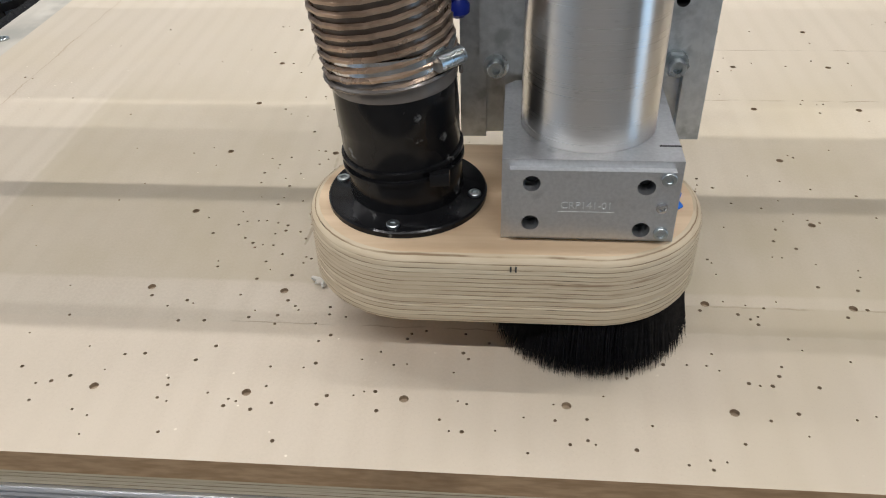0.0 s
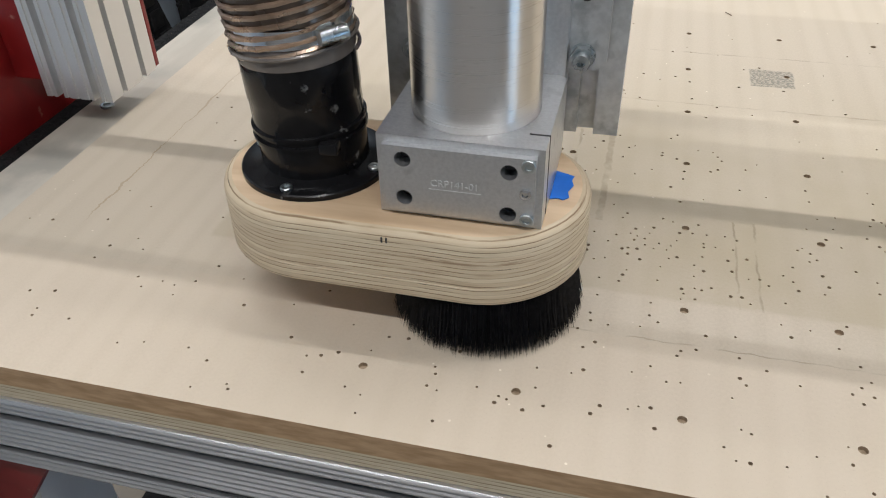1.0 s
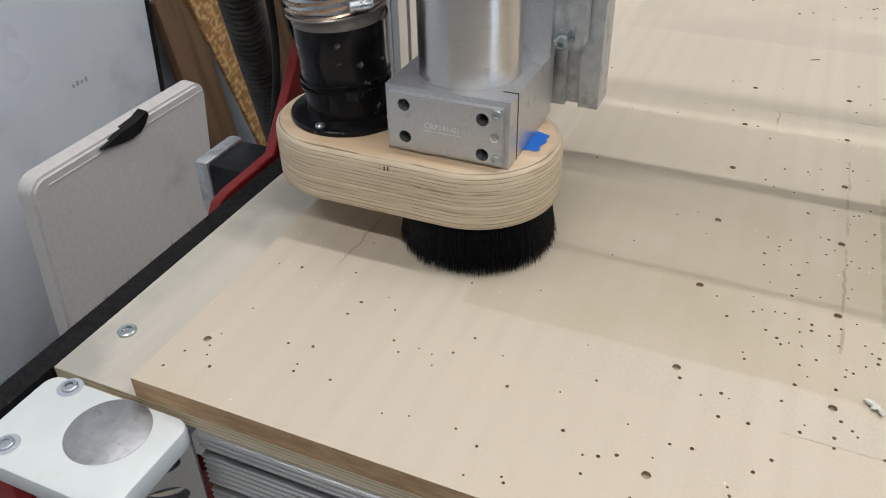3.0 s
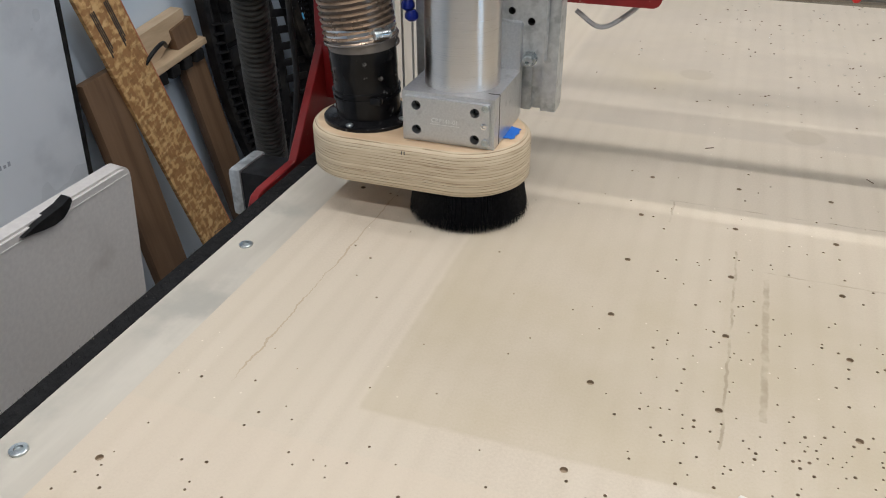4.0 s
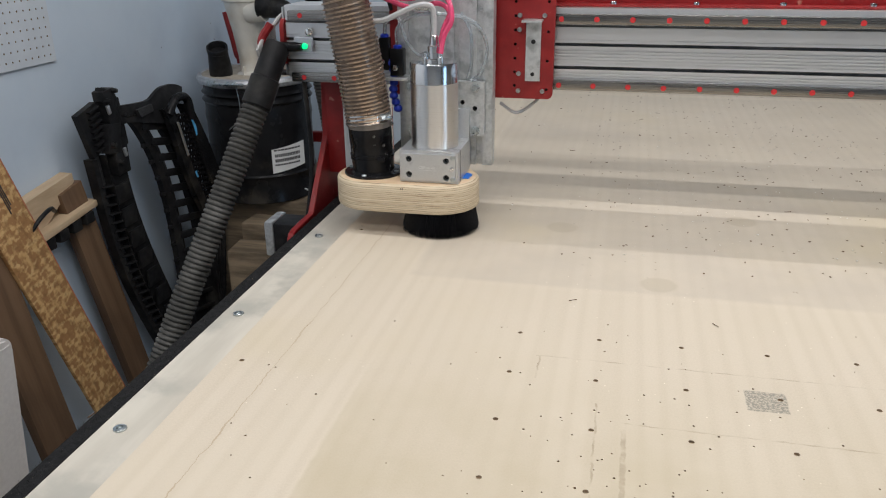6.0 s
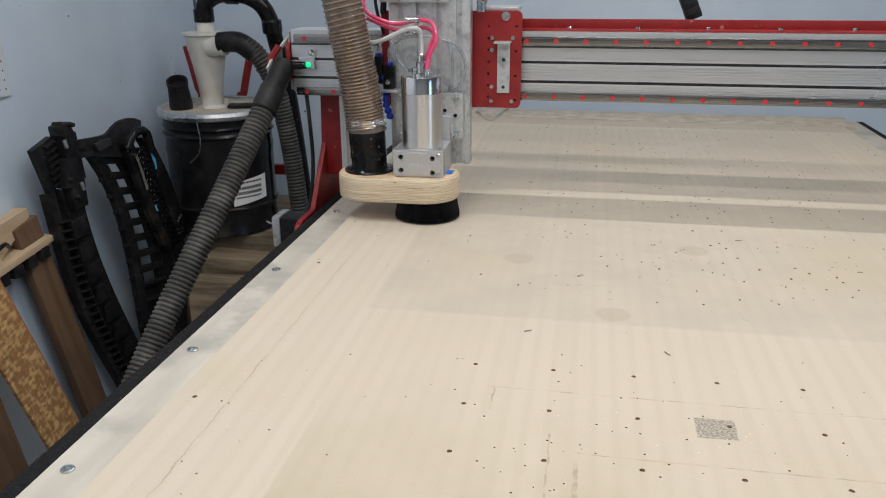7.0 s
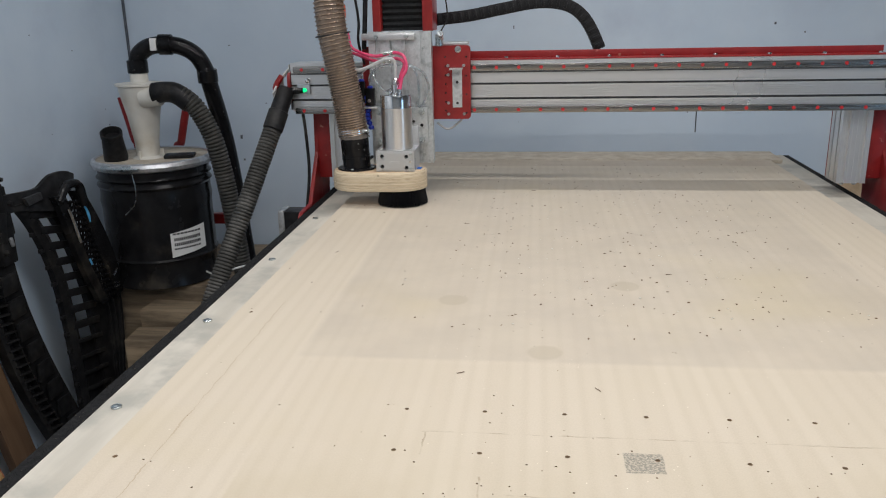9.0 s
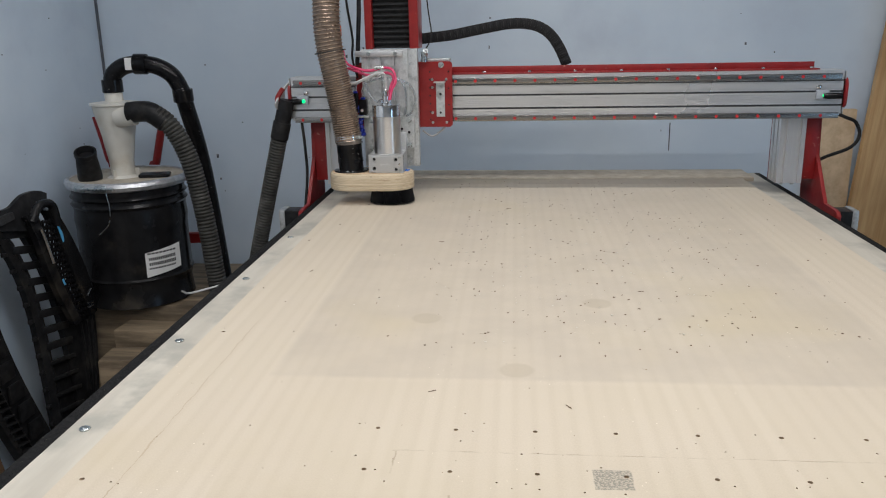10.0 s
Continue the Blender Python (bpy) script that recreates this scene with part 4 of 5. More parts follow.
box(bm, 0.020, 0.032, -0.037, -0.028, 0.0235, 0.031, 0.001, at=lean)
part("port_pipe", bm, BLACK, flange, "glossy black plastic pipe coupling with cable ties")
# hose clamp and ribbed hose
HOSE = smooth_path([(PX - 0.0045, 0, 0.180), (PX - 0.010, 0.0, 0.22), (PX - 0.019, -0.003, 0.29), (PX - 0.032, -0.006, 0.37), (PX - 0.046, -0.006, 0.45), (PX - 0.052, -0.002, 0.53), (PX - 0.05, 0.01, 0.62), (PX - 0.04, 0.05, 0.80), (PX - 0.02, 0.12, 1.0), (PX, 0.2, 1.3), (PX, 0.2, 1.72)], 10)
clamp = part("hose_clamp", turned(BM(), ((0.0372, 0.092), (0.0385, 0.0922), (0.0385, 0.104), (0.0372, 0.1045)), 48, lean, cap=False), CHROME, tool, "shiny steel hose clamp")
part("clamp_screw", turned(BM(), ((0.005, 0), (0.005, 0.018)), 12), ZINC, clamp, at=lean @ pose(0.030, -0.030, 0.098, 0, 90, 45))
bm = BM()
turned(bm, ((0.0376, 0.0785), (0.0384, 0.081), (0.0380, 0.086), (0.0386, 0.088), (0.0378, 0.0915)), 48, lean, cap=False)
sweep(bm, [lean @ Vector((0.0402 * math.cos(a), 0.0402 * math.sin(a), 0.080 + 0.0016 * a)) for a in [k * 0.2 for k in range(48)]], 0.0014, 6)
part("hose_cuff", bm, CLEAR, tool, "clear plastic hose cuff with a wire turn")
body = even(HOSE, 0.004)
part("hose_wall", sweep(BM(), body, 0.0375, 28), FILM, tool, "smoky translucent hose wall")
bm = BM()
coil, run = [], 0.0
fine = even(HOSE, 0.0004)
turn = 0.0
frame_up = Vector((1, 0, 0))
pitch_at = lambda s: 0.0060 if s < 0.02 else (0.0068 if s < 0.20 else 0.0105)
for i, p in enumerate(fine[:-1]):
    d = (fine[i + 1] - p).normalized()
    u = (frame_up - d * frame_up.dot(d)).normalized()
    v = d.cross(u)
    turn += 2 * math.pi * 0.0004 / pitch_at(0.0004 * i)
    coil.append(p + 0.0392 * (math.cos(turn) * u + math.sin(turn) * v))
    if 0.0004 * i > 0.62:
        break
sweep(bm, coil, 0.0017, 5)
part("hose_coil", bm, BRONZE, tool, "bronze-coloured wire helix round the hose")
part("hose_tie", sweep(BM(), [HOSE[0] + Vector((0, 0, 0.262)) + Vector((-0.042 + 0.0435 * math.cos(a), 0.0435 * math.sin(a), 0.006 * math.cos(a))) for a in [k * math.pi / 12 for k in range(25)]], 0.0022, 6), BLACK_MATT, tool, "black cable tie")
# spindle and clamp mount
SP = part("spindle", turned(BM(), ((0.0402, 0.10), (0.0402, 0.254), (0.0396, 0.2545), (0.0396, 0.2552), (0.0402, 0.2557), (0.0402, 0.2855), (0.0392, 0.288), (0.030, 0.2885)), 72), STEEL, tool, "brushed stainless steel spindle body")
part("end_cap", turned(BM(), ((0.0404, 0.2555), (0.0404, 0.2855), (0.0392, 0.2884), (0.020, 0.289)), 72), CHROME, SP, "polished steel end cap")
part("connector", turned(BM(), ((0.016, 0.288), (0.016, 0.292), (0.010, 0.2935), (0.0095, 0.302), (0.011, 0.3025), (0.011, 0.313), (0.0085, 0.315), (0.0075, 0.327), (0.005, 0.331)), 24, pose(0.0, 0.002, 0)), CHROME, SP, "silver cable connector")
for x, y in ((0.013, -0.008), (-0.013, -0.004)):
    part("water_fitting", turned(BM(), ((0.0055, 0.2885), (0.0055, 0.296), (0.0035, 0.297), (0.0035, 0.303)), 12, pose(x, y, 0)), CHROME, SP)
bm = BM()
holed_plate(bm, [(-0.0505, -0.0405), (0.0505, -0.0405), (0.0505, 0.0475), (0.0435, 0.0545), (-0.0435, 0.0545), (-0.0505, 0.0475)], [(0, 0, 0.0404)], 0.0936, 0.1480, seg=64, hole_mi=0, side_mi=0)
mount = part("clamp_mount", bm, (ALU, ALU, RECESS_SHADE), tool, "machined aluminium spindle clamp stamped with a part number", smooth=30)
bm = BM()
pierced_plate(bm, [(-0.0505, 0.0936), (0.0505, 0.0936), (0.0505, 0.1480), (-0.0505, 0.1480)], [oval(x, z, 0.0051, 0.0051) for x, z in ((-0.0335, 0.108), (-0.0335, 0.1347), (0.0305, 0.1045), (0.0305, 0.1335))], 0.012)
bmesh.ops.bevel(bm, geom=[e for e in bm.edges if all(v.co.y < 1e-5 and abs(abs(v.co.x) - 0.0505) < 1e-5 for v in e.verts)], offset=0.0045, segments=8, affect="EDGES")
part("clamp_face", bm, ALU, mount, "drilled front face of the clamp", at=pose(0, -0.0525, 0), smooth=0)
for x, z in ((-0.0335, 0.108), (-0.0335, 0.1347), (0.0305, 0.1045), (0.0305, 0.1335)):
    # dark disc at the bottom of each bore, its shade painted on
    part("bore_shade", turned(BM(), ((0.005, 0), (0.005, 0.0008)), 16), RECESS_SHADE, mount, at=pose(x, -0.0412, z) @ FRONT)
for x, z in ((0.0420, 0.1025), (0.0420, 0.1395)):
    bm = BM()
    socket_screw(bm, 0.0043, 0.002, pose(0, 0, 0))
    part("clamp_screw", bm, ZINC, mount, "socket-head clamp screw", at=pose(x, -0.0525, z) @ FRONT)
part("set_screw", turned(BM(), ((0.0035, 0.0), (0.0035, 0.0012), (0.002, 0.0014), (0.0015, 0.0004)), 14), CHROME, mount, at=pose(0.0405, -0.0525, 0.1205) @ FRONT)
# solid dark strip in place of a cut, coloured as the slit's shade
part("slit_shade", box(BM(), 0.0385, 0.0508, -0.0315, -0.0302, 0.0938, 0.1483), RECESS_SHADE, mount, "dark strip drawn as the shade in the clamp's saw slit", smooth=0)
txt = bpy.data.curves.new("part_number", "FONT")
txt.body, txt.size, txt.extrude, txt.align_x = "CRP141-01", 0.0064, 0.0003, "CENTER"
tmp = new("part_number", txt)
bpy.context.view_layer.update()
mesh = bpy.data.meshes.new_from_object(tmp.evaluated_get(bpy.context.evaluated_depsgraph_get()))
bpy.data.objects.remove(tmp)
mesh.materials.clear()
mesh.materials.append(ENGRAVED)
num = new("part_number", mesh)
num.parent, num.matrix_basis = mount, pose(-0.002, -0.05265, 0.1185) @ FRONT
part("underline", box(BM(), -0.018, 0.014, -0.0527, -0.0525, 0.1160, 0.1165), ENGRAVED, mount, smooth=0)
bm = BM()
prism(bm, [(0.0508, -0.0145), (0.0560, -0.0125), (0.0592, -0.0140), (0.0628, -0.0105), (0.0612, -0.004), (0.0640, 0.004), (0.0622, 0.010), (0.0632, 0.0155), (0.0508, 0.0200)], 0.0937, 0.0942)
part("tape_scrap", bm, TAPE, tool, "torn scrap of blue masking tape", smooth=0)
# mounting plate behind the spindle
bm = BM()
holed_plate(bm, [(-0.062, 0.150), (0.068, 0.150), (0.074, 0.156), (0.074, 0.246), (-0.068, 0.246), (-0.068, 0.150)], [(0.058, 0.200, 0.0042), (-0.052, 0.234, 0.006), (0.036, 0.18, 0.004), (0.036, 0.21, 0.004)], -0.007, 0.007, seg=16)
bmesh.ops.transform(bm, matrix=pose(0, 0.066, 0) @ FRONT, verts=bm.verts[:])
mp = part("spindle_plate", bm, (ALU_DULL, ALU_DULL, RECESS_SHADE), tool, "drilled aluminium mounting plate", smooth=30)
part("clamp_neck", box(BM(), -0.030, 0.0495, 0.052, 0.066, 0.0905, 0.20, 0.004), ALU, tool)
for x, z, big in ((0.0585, 0.1600, 1), (-0.057, 0.1560, 0), (0.0585, 0.2360, 0), (-0.059, 0.2360, 0)):
    bm = BM()
    turned(bm, ((0.0085, 0), (0.0085, 0.0015)), 18)
    if big:
        turned(bm, ((0.0082, 0.0015), (0.0082, 0.0075)), 6)
    socket_screw(bm, 0.0057, 0.006, pose(0, 0, 0.007 if big else 0.0015))
    part("cap_bolt", bm, ZINC, mp, "zinc socket-head cap bolt", at=pose(x, 0.059, z) @ FRONT)
# slotted vertical plate
bm = BM()
zp = [(-0.082, 0)]
for u, w in ((-0.058, 0.006), (-0.020, 0.005), (0.022, 0.005), (0.063, 0.006)):
    zp += [(u - w, 0), (u - w, 0.008), (u + w, 0.008), (u + w, 0)]
zp += [(0.086, 0), (0.086, 0.030), (-0.082, 0.030)]
prism(bm, [(x, y + 0.076) for x, y in zp], 0.094, 0.445)
part("slide_plate", bm, ALU_DULL, tool, "slotted cast aluminium slide plate", smooth=0)
part("slide_cap", box(BM(), -0.098, 0.045, 0.062, 0.0755, 0.424, 0.441, 0.0015), ALU, tool, "aluminium bar across the slide plate")
for x in (-0.058, 0.022):
    bm = BM()
    socket_screw(bm, 0.006, 0.004, pose(0, 0, 0))
    part("cap_bolt", bm, ZINC, tool, at=pose(x, 0.062, 0.4325) @ FRONT)
for z in (0.40, 0.365, 0.33, 0.295, 0.262):
    part("slot_screw", turned(BM(), ((0.0035, 0), (0.0035, 0.001), (0.002, 0.0015)), 12), ZINC, tool, at=pose(0.0635, 0.0838, z) @ FRONT)
# red cross-slide plate
bm = BM()
holed_plate(bm, rounded(-0.11, 0.186, 0.208, 0.405, 0.010), [(0.118, 0.375 - 0.024 * i, 0.0026) for i in range(7)] + [(0.175, 0.375 - 0.05 * i, 0.0026) for i in range(4)], -0.0065, 0.0065, seg=10)
bmesh.ops.transform(bm, matrix=pose(0, 0.1275, 0) @ FRONT, verts=bm.verts[:])
xp = part("cross_plate", bm, (RED, RED, RECESS_SHADE), tool, "drilled red anodised cross-slide plate", smooth=30)
bm = BM()
socket_screw(bm, 0.0042, 0.003, pose(0, 0, 0))
rs = None
for x, z in ((0.125, 0.352), (0.168, 0.352), (0.125, 0.328), (0.125, 0.252), (0.125, 0.222), (0.168, 0.222)):
    at = pose(x, 0.121, z) @ FRONT
    rs = share("plate_screw", rs, xp, at) if rs else part("plate_screw", bm, ZINC, xp, "small socket screw", at=at)
part("washer_bolt", turned(BM(), ((0.009, 0), (0.009, 0.002), (0.005, 0.0025), (0.005, 0.006)), 18), ZINC, xp, at=pose(0.153, 0.121, 0.395) @ FRONT)
bm = BM()
holed_plate(bm, [(0.137, 0.240), (0.163, 0.240), (0.163, 0.345), (0.137, 0.345)], [(0.150, 0.252, 0.0036), (0.150, 0.308, 0.004)], 0.118, 0.121, seg=14)
bmesh.ops.transform(bm, matrix=Matrix(((1, 0, 0, 0), (0, 0, -1, 0.238), (0, 1, 0, 0), (0, 0, 0, 1))), verts=bm.verts[:])
box(bm, 0.132, 0.166, 0.088, 0.120, 0.343, 0.3465)
part("angle_bracket", bm, (ALU_DULL, ALU_DULL, RECESS_SHADE), xp, "small bent aluminium bracket", smooth=0)
bm = BM()
for i, z in enumerate((0.2305, 0.3445)):
    box(bm, 0.05, 0.178, 0.1345, 0.150, z - 0.016, z + 0.016, 0.002)
part("rail_block", bm, RAIL, tool, "steel rail bearing blocks")
# tower above
bm = BM()
box(bm, -0.070, -0.048, 0.085, 0.19, 0.445, 1.15, 0.002)
box(bm, 0.063, 0.090, 0.085, 0.19, 0.445, 1.15, 0.002)
box(bm, -0.048, 0.063, 0.17, 0.19, 0.445, 1.15, 0.002)
part("tower_frame", bm, RED, tool, "tall red vertical frame")
bm = BM()
fold = [(0.114 if i % 2 else 0.104, 0.447 + 0.0078 * i) for i in range(88)]
prism(bm, fold + [(0.165, 0.447 + 0.0078 * 87), (0.165, 0.447)], -0.047, 0.062, yz)
part("bellows", bm, BELLOWS, tool, "black fabric bellows in the frame", smooth=0)
bm = BM()
turned(bm, ((0.010, 0), (0.010, 0.03)), 14, pose(0.105, 0.10, 0.405))
turned(bm, ((0.006, 0), (0.006, 0.02), (0.008, 0.021), (0.008, 0.028)), 12, pose(0.112, 0.095, 0.425, 60, 0, 0))
part("solenoid", bm, ZINC, tool, "small silver solenoid fitting")
box_bm = box(BM(), 0.09, 0.178, 0.135, 0.20, 0.405, 0.413, 0.002)
part("top_bracket", box_bm, ALU_DULL, tool)
# air valves and tubes
bm = BM()
box(bm, -0.092, -0.068, 0.052, 0.075, 0.253, 0.300, 0.003)
box(bm, -0.112, -0.094, 0.055, 0.075, 0.262, 0.318, 0.003)
av = part("air_valve", bm, BLACK, tool, "small black pneumatic valve block")
for x, z in ((-0.080, 0.300), (-0.103, 0.318)):
    part("push_fitting", turned(BM(), ((0.0075, 0), (0.0075, 0.004), (0.005, 0.006)), 14, pose(x, 0.063, z)), BLUE, av, "blue push-in fitting ring")
for x, z in ((-0.081, 0.268), (-0.104, 0.278)):
    part("valve_screw", turned(BM(), ((0.005, 0), (0.005, 0.006), (0.0035, 0.008)), 12), CHROME, av, at=pose(x, 0.052, z) @ FRONT)
part("shelf_bracket", box(BM(), -0.115, -0.060, 0.045, 0.078, 0.246, 0.2515, 0.001), ALU_DULL, tool)
for name, mt, r, pts in (("red_tube", PINK, 0.0042, ((0.013, -0.008, 0.302), (0.018, -0.004, 0.33), (0.030, 0.0, 0.355), (0.022, 0.01, 0.385), (-0.005, 0.02, 0.393), (-0.06, 0.03, 0.385), (-0.12, 0.05, 0.405), (-0.14, 0.09, 0.44))),
                         ("red_tube", PINK, 0.0042, ((0.004, 0.010, 0.300), (0.014, 0.012, 0.34), (0.022, 0.02, 0.365), (0.0, 0.03, 0.378), (-0.05, 0.04, 0.37), (-0.13, 0.06, 0.395))),
                         ("grey_cable", GREY_CABLE, 0.0045, ((0.0, 0.002, 0.33), (0.0, 0.0, 0.365), (-0.006, -0.006, 0.378), (-0.03, -0.008, 0.376), (-0.09, 0.0, 0.352), (-0.12, 0.02, 0.36), (-0.135, 0.05, 0.42))),
                         ("clear_tube", WHITE_TUBE, 0.0033, ((-0.080, 0.063, 0.302), (-0.075, 0.05, 0.335), (-0.04, 0.03, 0.358), (0.02, 0.02, 0.362), (0.065, 0.03, 0.345), (0.080, 0.05, 0.305), (0.068, 0.06, 0.262), (0.05, 0.066, 0.248))),
                         ("clear_tube", WHITE_TUBE, 0.0033, ((-0.103, 0.063, 0.32), (-0.095, 0.05, 0.345), (-0.07, 0.04, 0.352), (-0.055, 0.03, 0.318), (-0.032, 0.02, 0.296), (-0.013, -0.004, 0.302))),
                         ("clear_tube", WHITE_TUBE, 0.0028, ((0.03, 0.07, 0.36), (0.048, 0.066, 0.33), (0.05, 0.068, 0.28), (0.043, 0.07, 0.25))),
                         ("black_wire", BLACK_MATT, 0.0035, ((-0.135, 0.08, 0.8), (-0.12, 0.07, 0.60), (-0.105, 0.07, 0.48), (-0.11, 0.08, 0.42), (-0.10, 0.10, 0.36))),
                         ("black_wire", BLACK_MATT, 0.0065, ((-0.10, 0.10, 0.8), (-0.085, 0.09, 0.62), (-0.09, 0.09, 0.50), (-0.10, 0.10, 0.40))),
                         ("black_wire", BLACK_MATT, 0.002, ((0.10, 0.12, 0.43), (0.125, 0.12, 0.48), (0.115, 0.14, 0.56), (0.10, 0.15, 0.70))),
                         ("grey_cable", GREY_CABLE, 0.003, ((0.09, 0.14, 0.195), (0.12, 0.14, 0.178), (0.15, 0.145, 0.195), (0.168, 0.15, 0.215)))):
    part(name, sweep(BM(), smooth_path(pts), r, 8), mt, tool)
for x, z in ((-0.02, 0.393), (-0.025, 0.372)):
    part("tube_joint", turned(BM(), ((0.0055, -0.014), (0.0055, -0.004), (0.0045, -0.003), (0.0045, 0.003), (0.0055, 0.004), (0.0055, 0.014)), 12), ZINC, tool, "metal tube joint", at=pose(x, 0.022, z, 0, 90, 0))
# blue jointed coolant lines either side of the hose
bead = None
for x0, x1, y in ((-0.160, -0.150, 0.03), (-0.092, -0.084, 0.062)):
    for i in range(8):
        at = pose(x0 + (x1 - x0) * i / 7 + 0.003 * math.sin(i), y, 0.275 - 0.0115 * i)
        if bead is None:
            bead = part("coolant_link", turned(BM(), ((0.0045, -0.006), (0.0078, -0.003), (0.0078, 0.002), (0.005, 0.006)), 14), BLUE, tool, "dark blue jointed coolant link", at=at)
        else:
            share("coolant_link", bead, tool, at)
part("hose_hook", box(BM(), PX - 0.098, PX - 0.02, 0.03, 0.05, 0.482, 0.515, 0.004), ORANGE, tool, "orange-red hose hook")
part("side_guard", prism(BM(), [(-0.075, 0.10), (-0.045, 0.10), (-0.045, 0.165), (-0.062, 0.165)], 0.10, 0.112, Matrix(((1, 0, 0, 0), (0, 0, 1, 0), (0, 1, 0, 0), (0, 0, 0, 1)))), BLACK_MATT, tool, smooth=0)


# ---- ribbed hoses ----
def ribbed(path, r, pitch, depth, seg=18):
    fine = even(path, pitch / 4)
    return sweep(BM(), fine, lambda s: r - depth * (0.5 + 0.5 * math.cos(2 * math.pi * s / pitch)) ** 2, seg)


vac = thing("vacuum_hose", "thick grey ribbed vacuum hose hanging from the gantry's end", "hose")
part("hose", ribbed(smooth_path([(0, 0, -0.10), (0.004, 0, -0.3), (0.012, 0, -0.6), (0.004, 0, -0.95), (0.0, 0, -1.25)], 10), 0.0262, 0.0095, 0.004), GREY_HOSE, vac, smooth=60)
part("cuff", turned(BM(), ((0.021, 0.01), (0.0245, 0.0), (0.025, -0.06), (0.028, -0.062), (0.028, -0.115), (0.025, -0.118)), 28), BLACK_MATT, vac, "smooth black hose cuff")

# ---- dust separator in the corner ----
DX, DY = -1.213, 2.42
stand = thing("drum_platform", "low pile of dusty boards carrying the drum", "boards")
for x0, x1, y0, y1, z0, z1, turn_z in ((-1.17, -0.80, 1.98, 2.10, FLOOR_Z, -0.52, 4), (-1.19, -0.82, 2.14, 2.25, FLOOR_Z, -0.475, -4), (-1.42, -0.90, 2.30, 2.84, FLOOR_Z, -0.440, 0)):
    part("board", box(BM(), x0, x1, y0, y1, z0, z1, 0.004, at=Matrix.Translation((x0, y0, 0)) @ Matrix.Rotation(radians(turn_z), 4, "Z") @ Matrix.Translation((-x0, -y0, 0))), DUSTY, stand, smooth=30)
drum = thing("steel_drum", "black steel drum with a clamped dusty lid and paper label", "drum", pose(DX, DY, 0.03) @ Matrix.Diagonal((0.86, 0.86, 1.0, 1.0)))
part("body", turned(BM(), ((0.214, -0.468), (0.226, -0.462), (0.222, -0.44), (0.218, -0.40), (0.224, -0.372), (0.230, -0.365), (0.224, -0.358), (0.222, -0.19), (0.226, -0.16), (0.222, -0.130), (0.223, -0.112), (0.232, -0.102), (0.223, -0.092), (0.223, -0.084), (0.232, -0.075), (0.223, -0.066), (0.224, -0.035)), 56), DRUM, drum, "glossy black dented drum body")
part("lid_ring", turned(BM(), ((0.231, -0.045), (0.242, -0.040), (0.246, -0.028), (0.241, -0.016), (0.230, -0.012), (0.224, -0.016)), 56, cap=False), GALV, drum, "galvanised clamp ring")
part("lid", turned(BM(), ((0.228, -0.03), (0.228, -0.017), (0.214, -0.02), (0.0, -0.018)), 56), DUSTY_LID, drum, "dust-covered drum lid")
bm = BM()
for a in (-110, -88):
    turned(bm, ((0.012, -0.02), (0.012, 0.02)), 14, pose(0.247 * math.cos(radians(a)), 0.247 * math.sin(radians(a)), -0.028, 0, 90, a + 90))
turned(bm, ((0.005, -0.05), (0.005, 0.09)), 10, pose(0.257 * math.cos(radians(-95)), 0.257 * math.sin(radians(-95)), -0.026, 0, 90, -5))
part("ring_bolt", bm, ZINC, drum, "clamp ring bolt and lugs")
bm = BM()
holder = []
for j in range(2):
    holder.append([bm.verts.new((0.2285 * math.cos(radians(a)), 0.2285 * math.sin(radians(a)), -0.330 + 0.088 * j + 0.0004 * a)) for a in range(-56, -15, 5)])
for i in range(len(holder[0]) - 1):
    bm.faces.new((holder[0][i], holder[0][i + 1], holder[1][i + 1], holder[1][i]))
lab = part("paper_label", bm, LABEL, drum, "white paper label with illegible black print")
for z, k in ((-0.268, 3), (-0.288, 1), (-0.306, 1), (-0.322, 2)):
    bm = BM()
    for a in range(-52, -22, k + 1):
        h = 0.006 if k > 1 else 0.011
        m = Matrix.Rotation(radians(a), 4, "Z")
        box(bm, 0.2286, 0.2296, -0.0016 * k - 0.0012, 0.0016 * k + 0.0012, z - h / 2, z + h / 2, at=m)
    part("print_bars", bm, INK, lab, smooth=0)
part("wire_handle", sweep(BM(), smooth_path([(0.03, -0.25, -0.04), (0.035, -0.246, -0.10), (0.02, -0.243, -0.15), (-0.03, -0.239, -0.19)]), 0.002, 6), ZINC, drum, "loose wire handle")
bm = BM()
box(bm, 0.06, 0.18, -0.09, -0.02, -0.017, -0.006, 0.004, at=pose(0, 0, 0, 0, 0, 15))
part("dark_block", bm, BLACK_MATT, drum)
bm = BM()
turned(bm, ((0.046, 0), (0.048, 0.012), (0.040, 0.095), (0.043, 0.097), (0.043, 0.112), (0.037, 0.112), (0.035, 0.09)), 24, pose(-0.115, -0.085, -0.018, 22, 8, 0))
tagged(part("side_port", bm, BLACK_MATT, drum), "short dark port pipe on the lid")
cyc = thing("cyclone_separator", "milky plastic cyclone standing on the black drum lid", "cyclone", pose(DX - 0.004, DY - 0.02, 0.012) @ Matrix.Diagonal((0.9, 0.9, 1, 1)))
part("cone", turned(BM(), ((0.062, -0.016), (0.060, 0.0), (0.044, 0.008), (0.047, 0.06), (0.062, 0.15), (0.082, 0.235), (0.084, 0.252), (0.093, 0.255), (0.093, 0.262), (0.05, 0.266)), 44), CYCLONE, cyc, "tapered milky white cone")
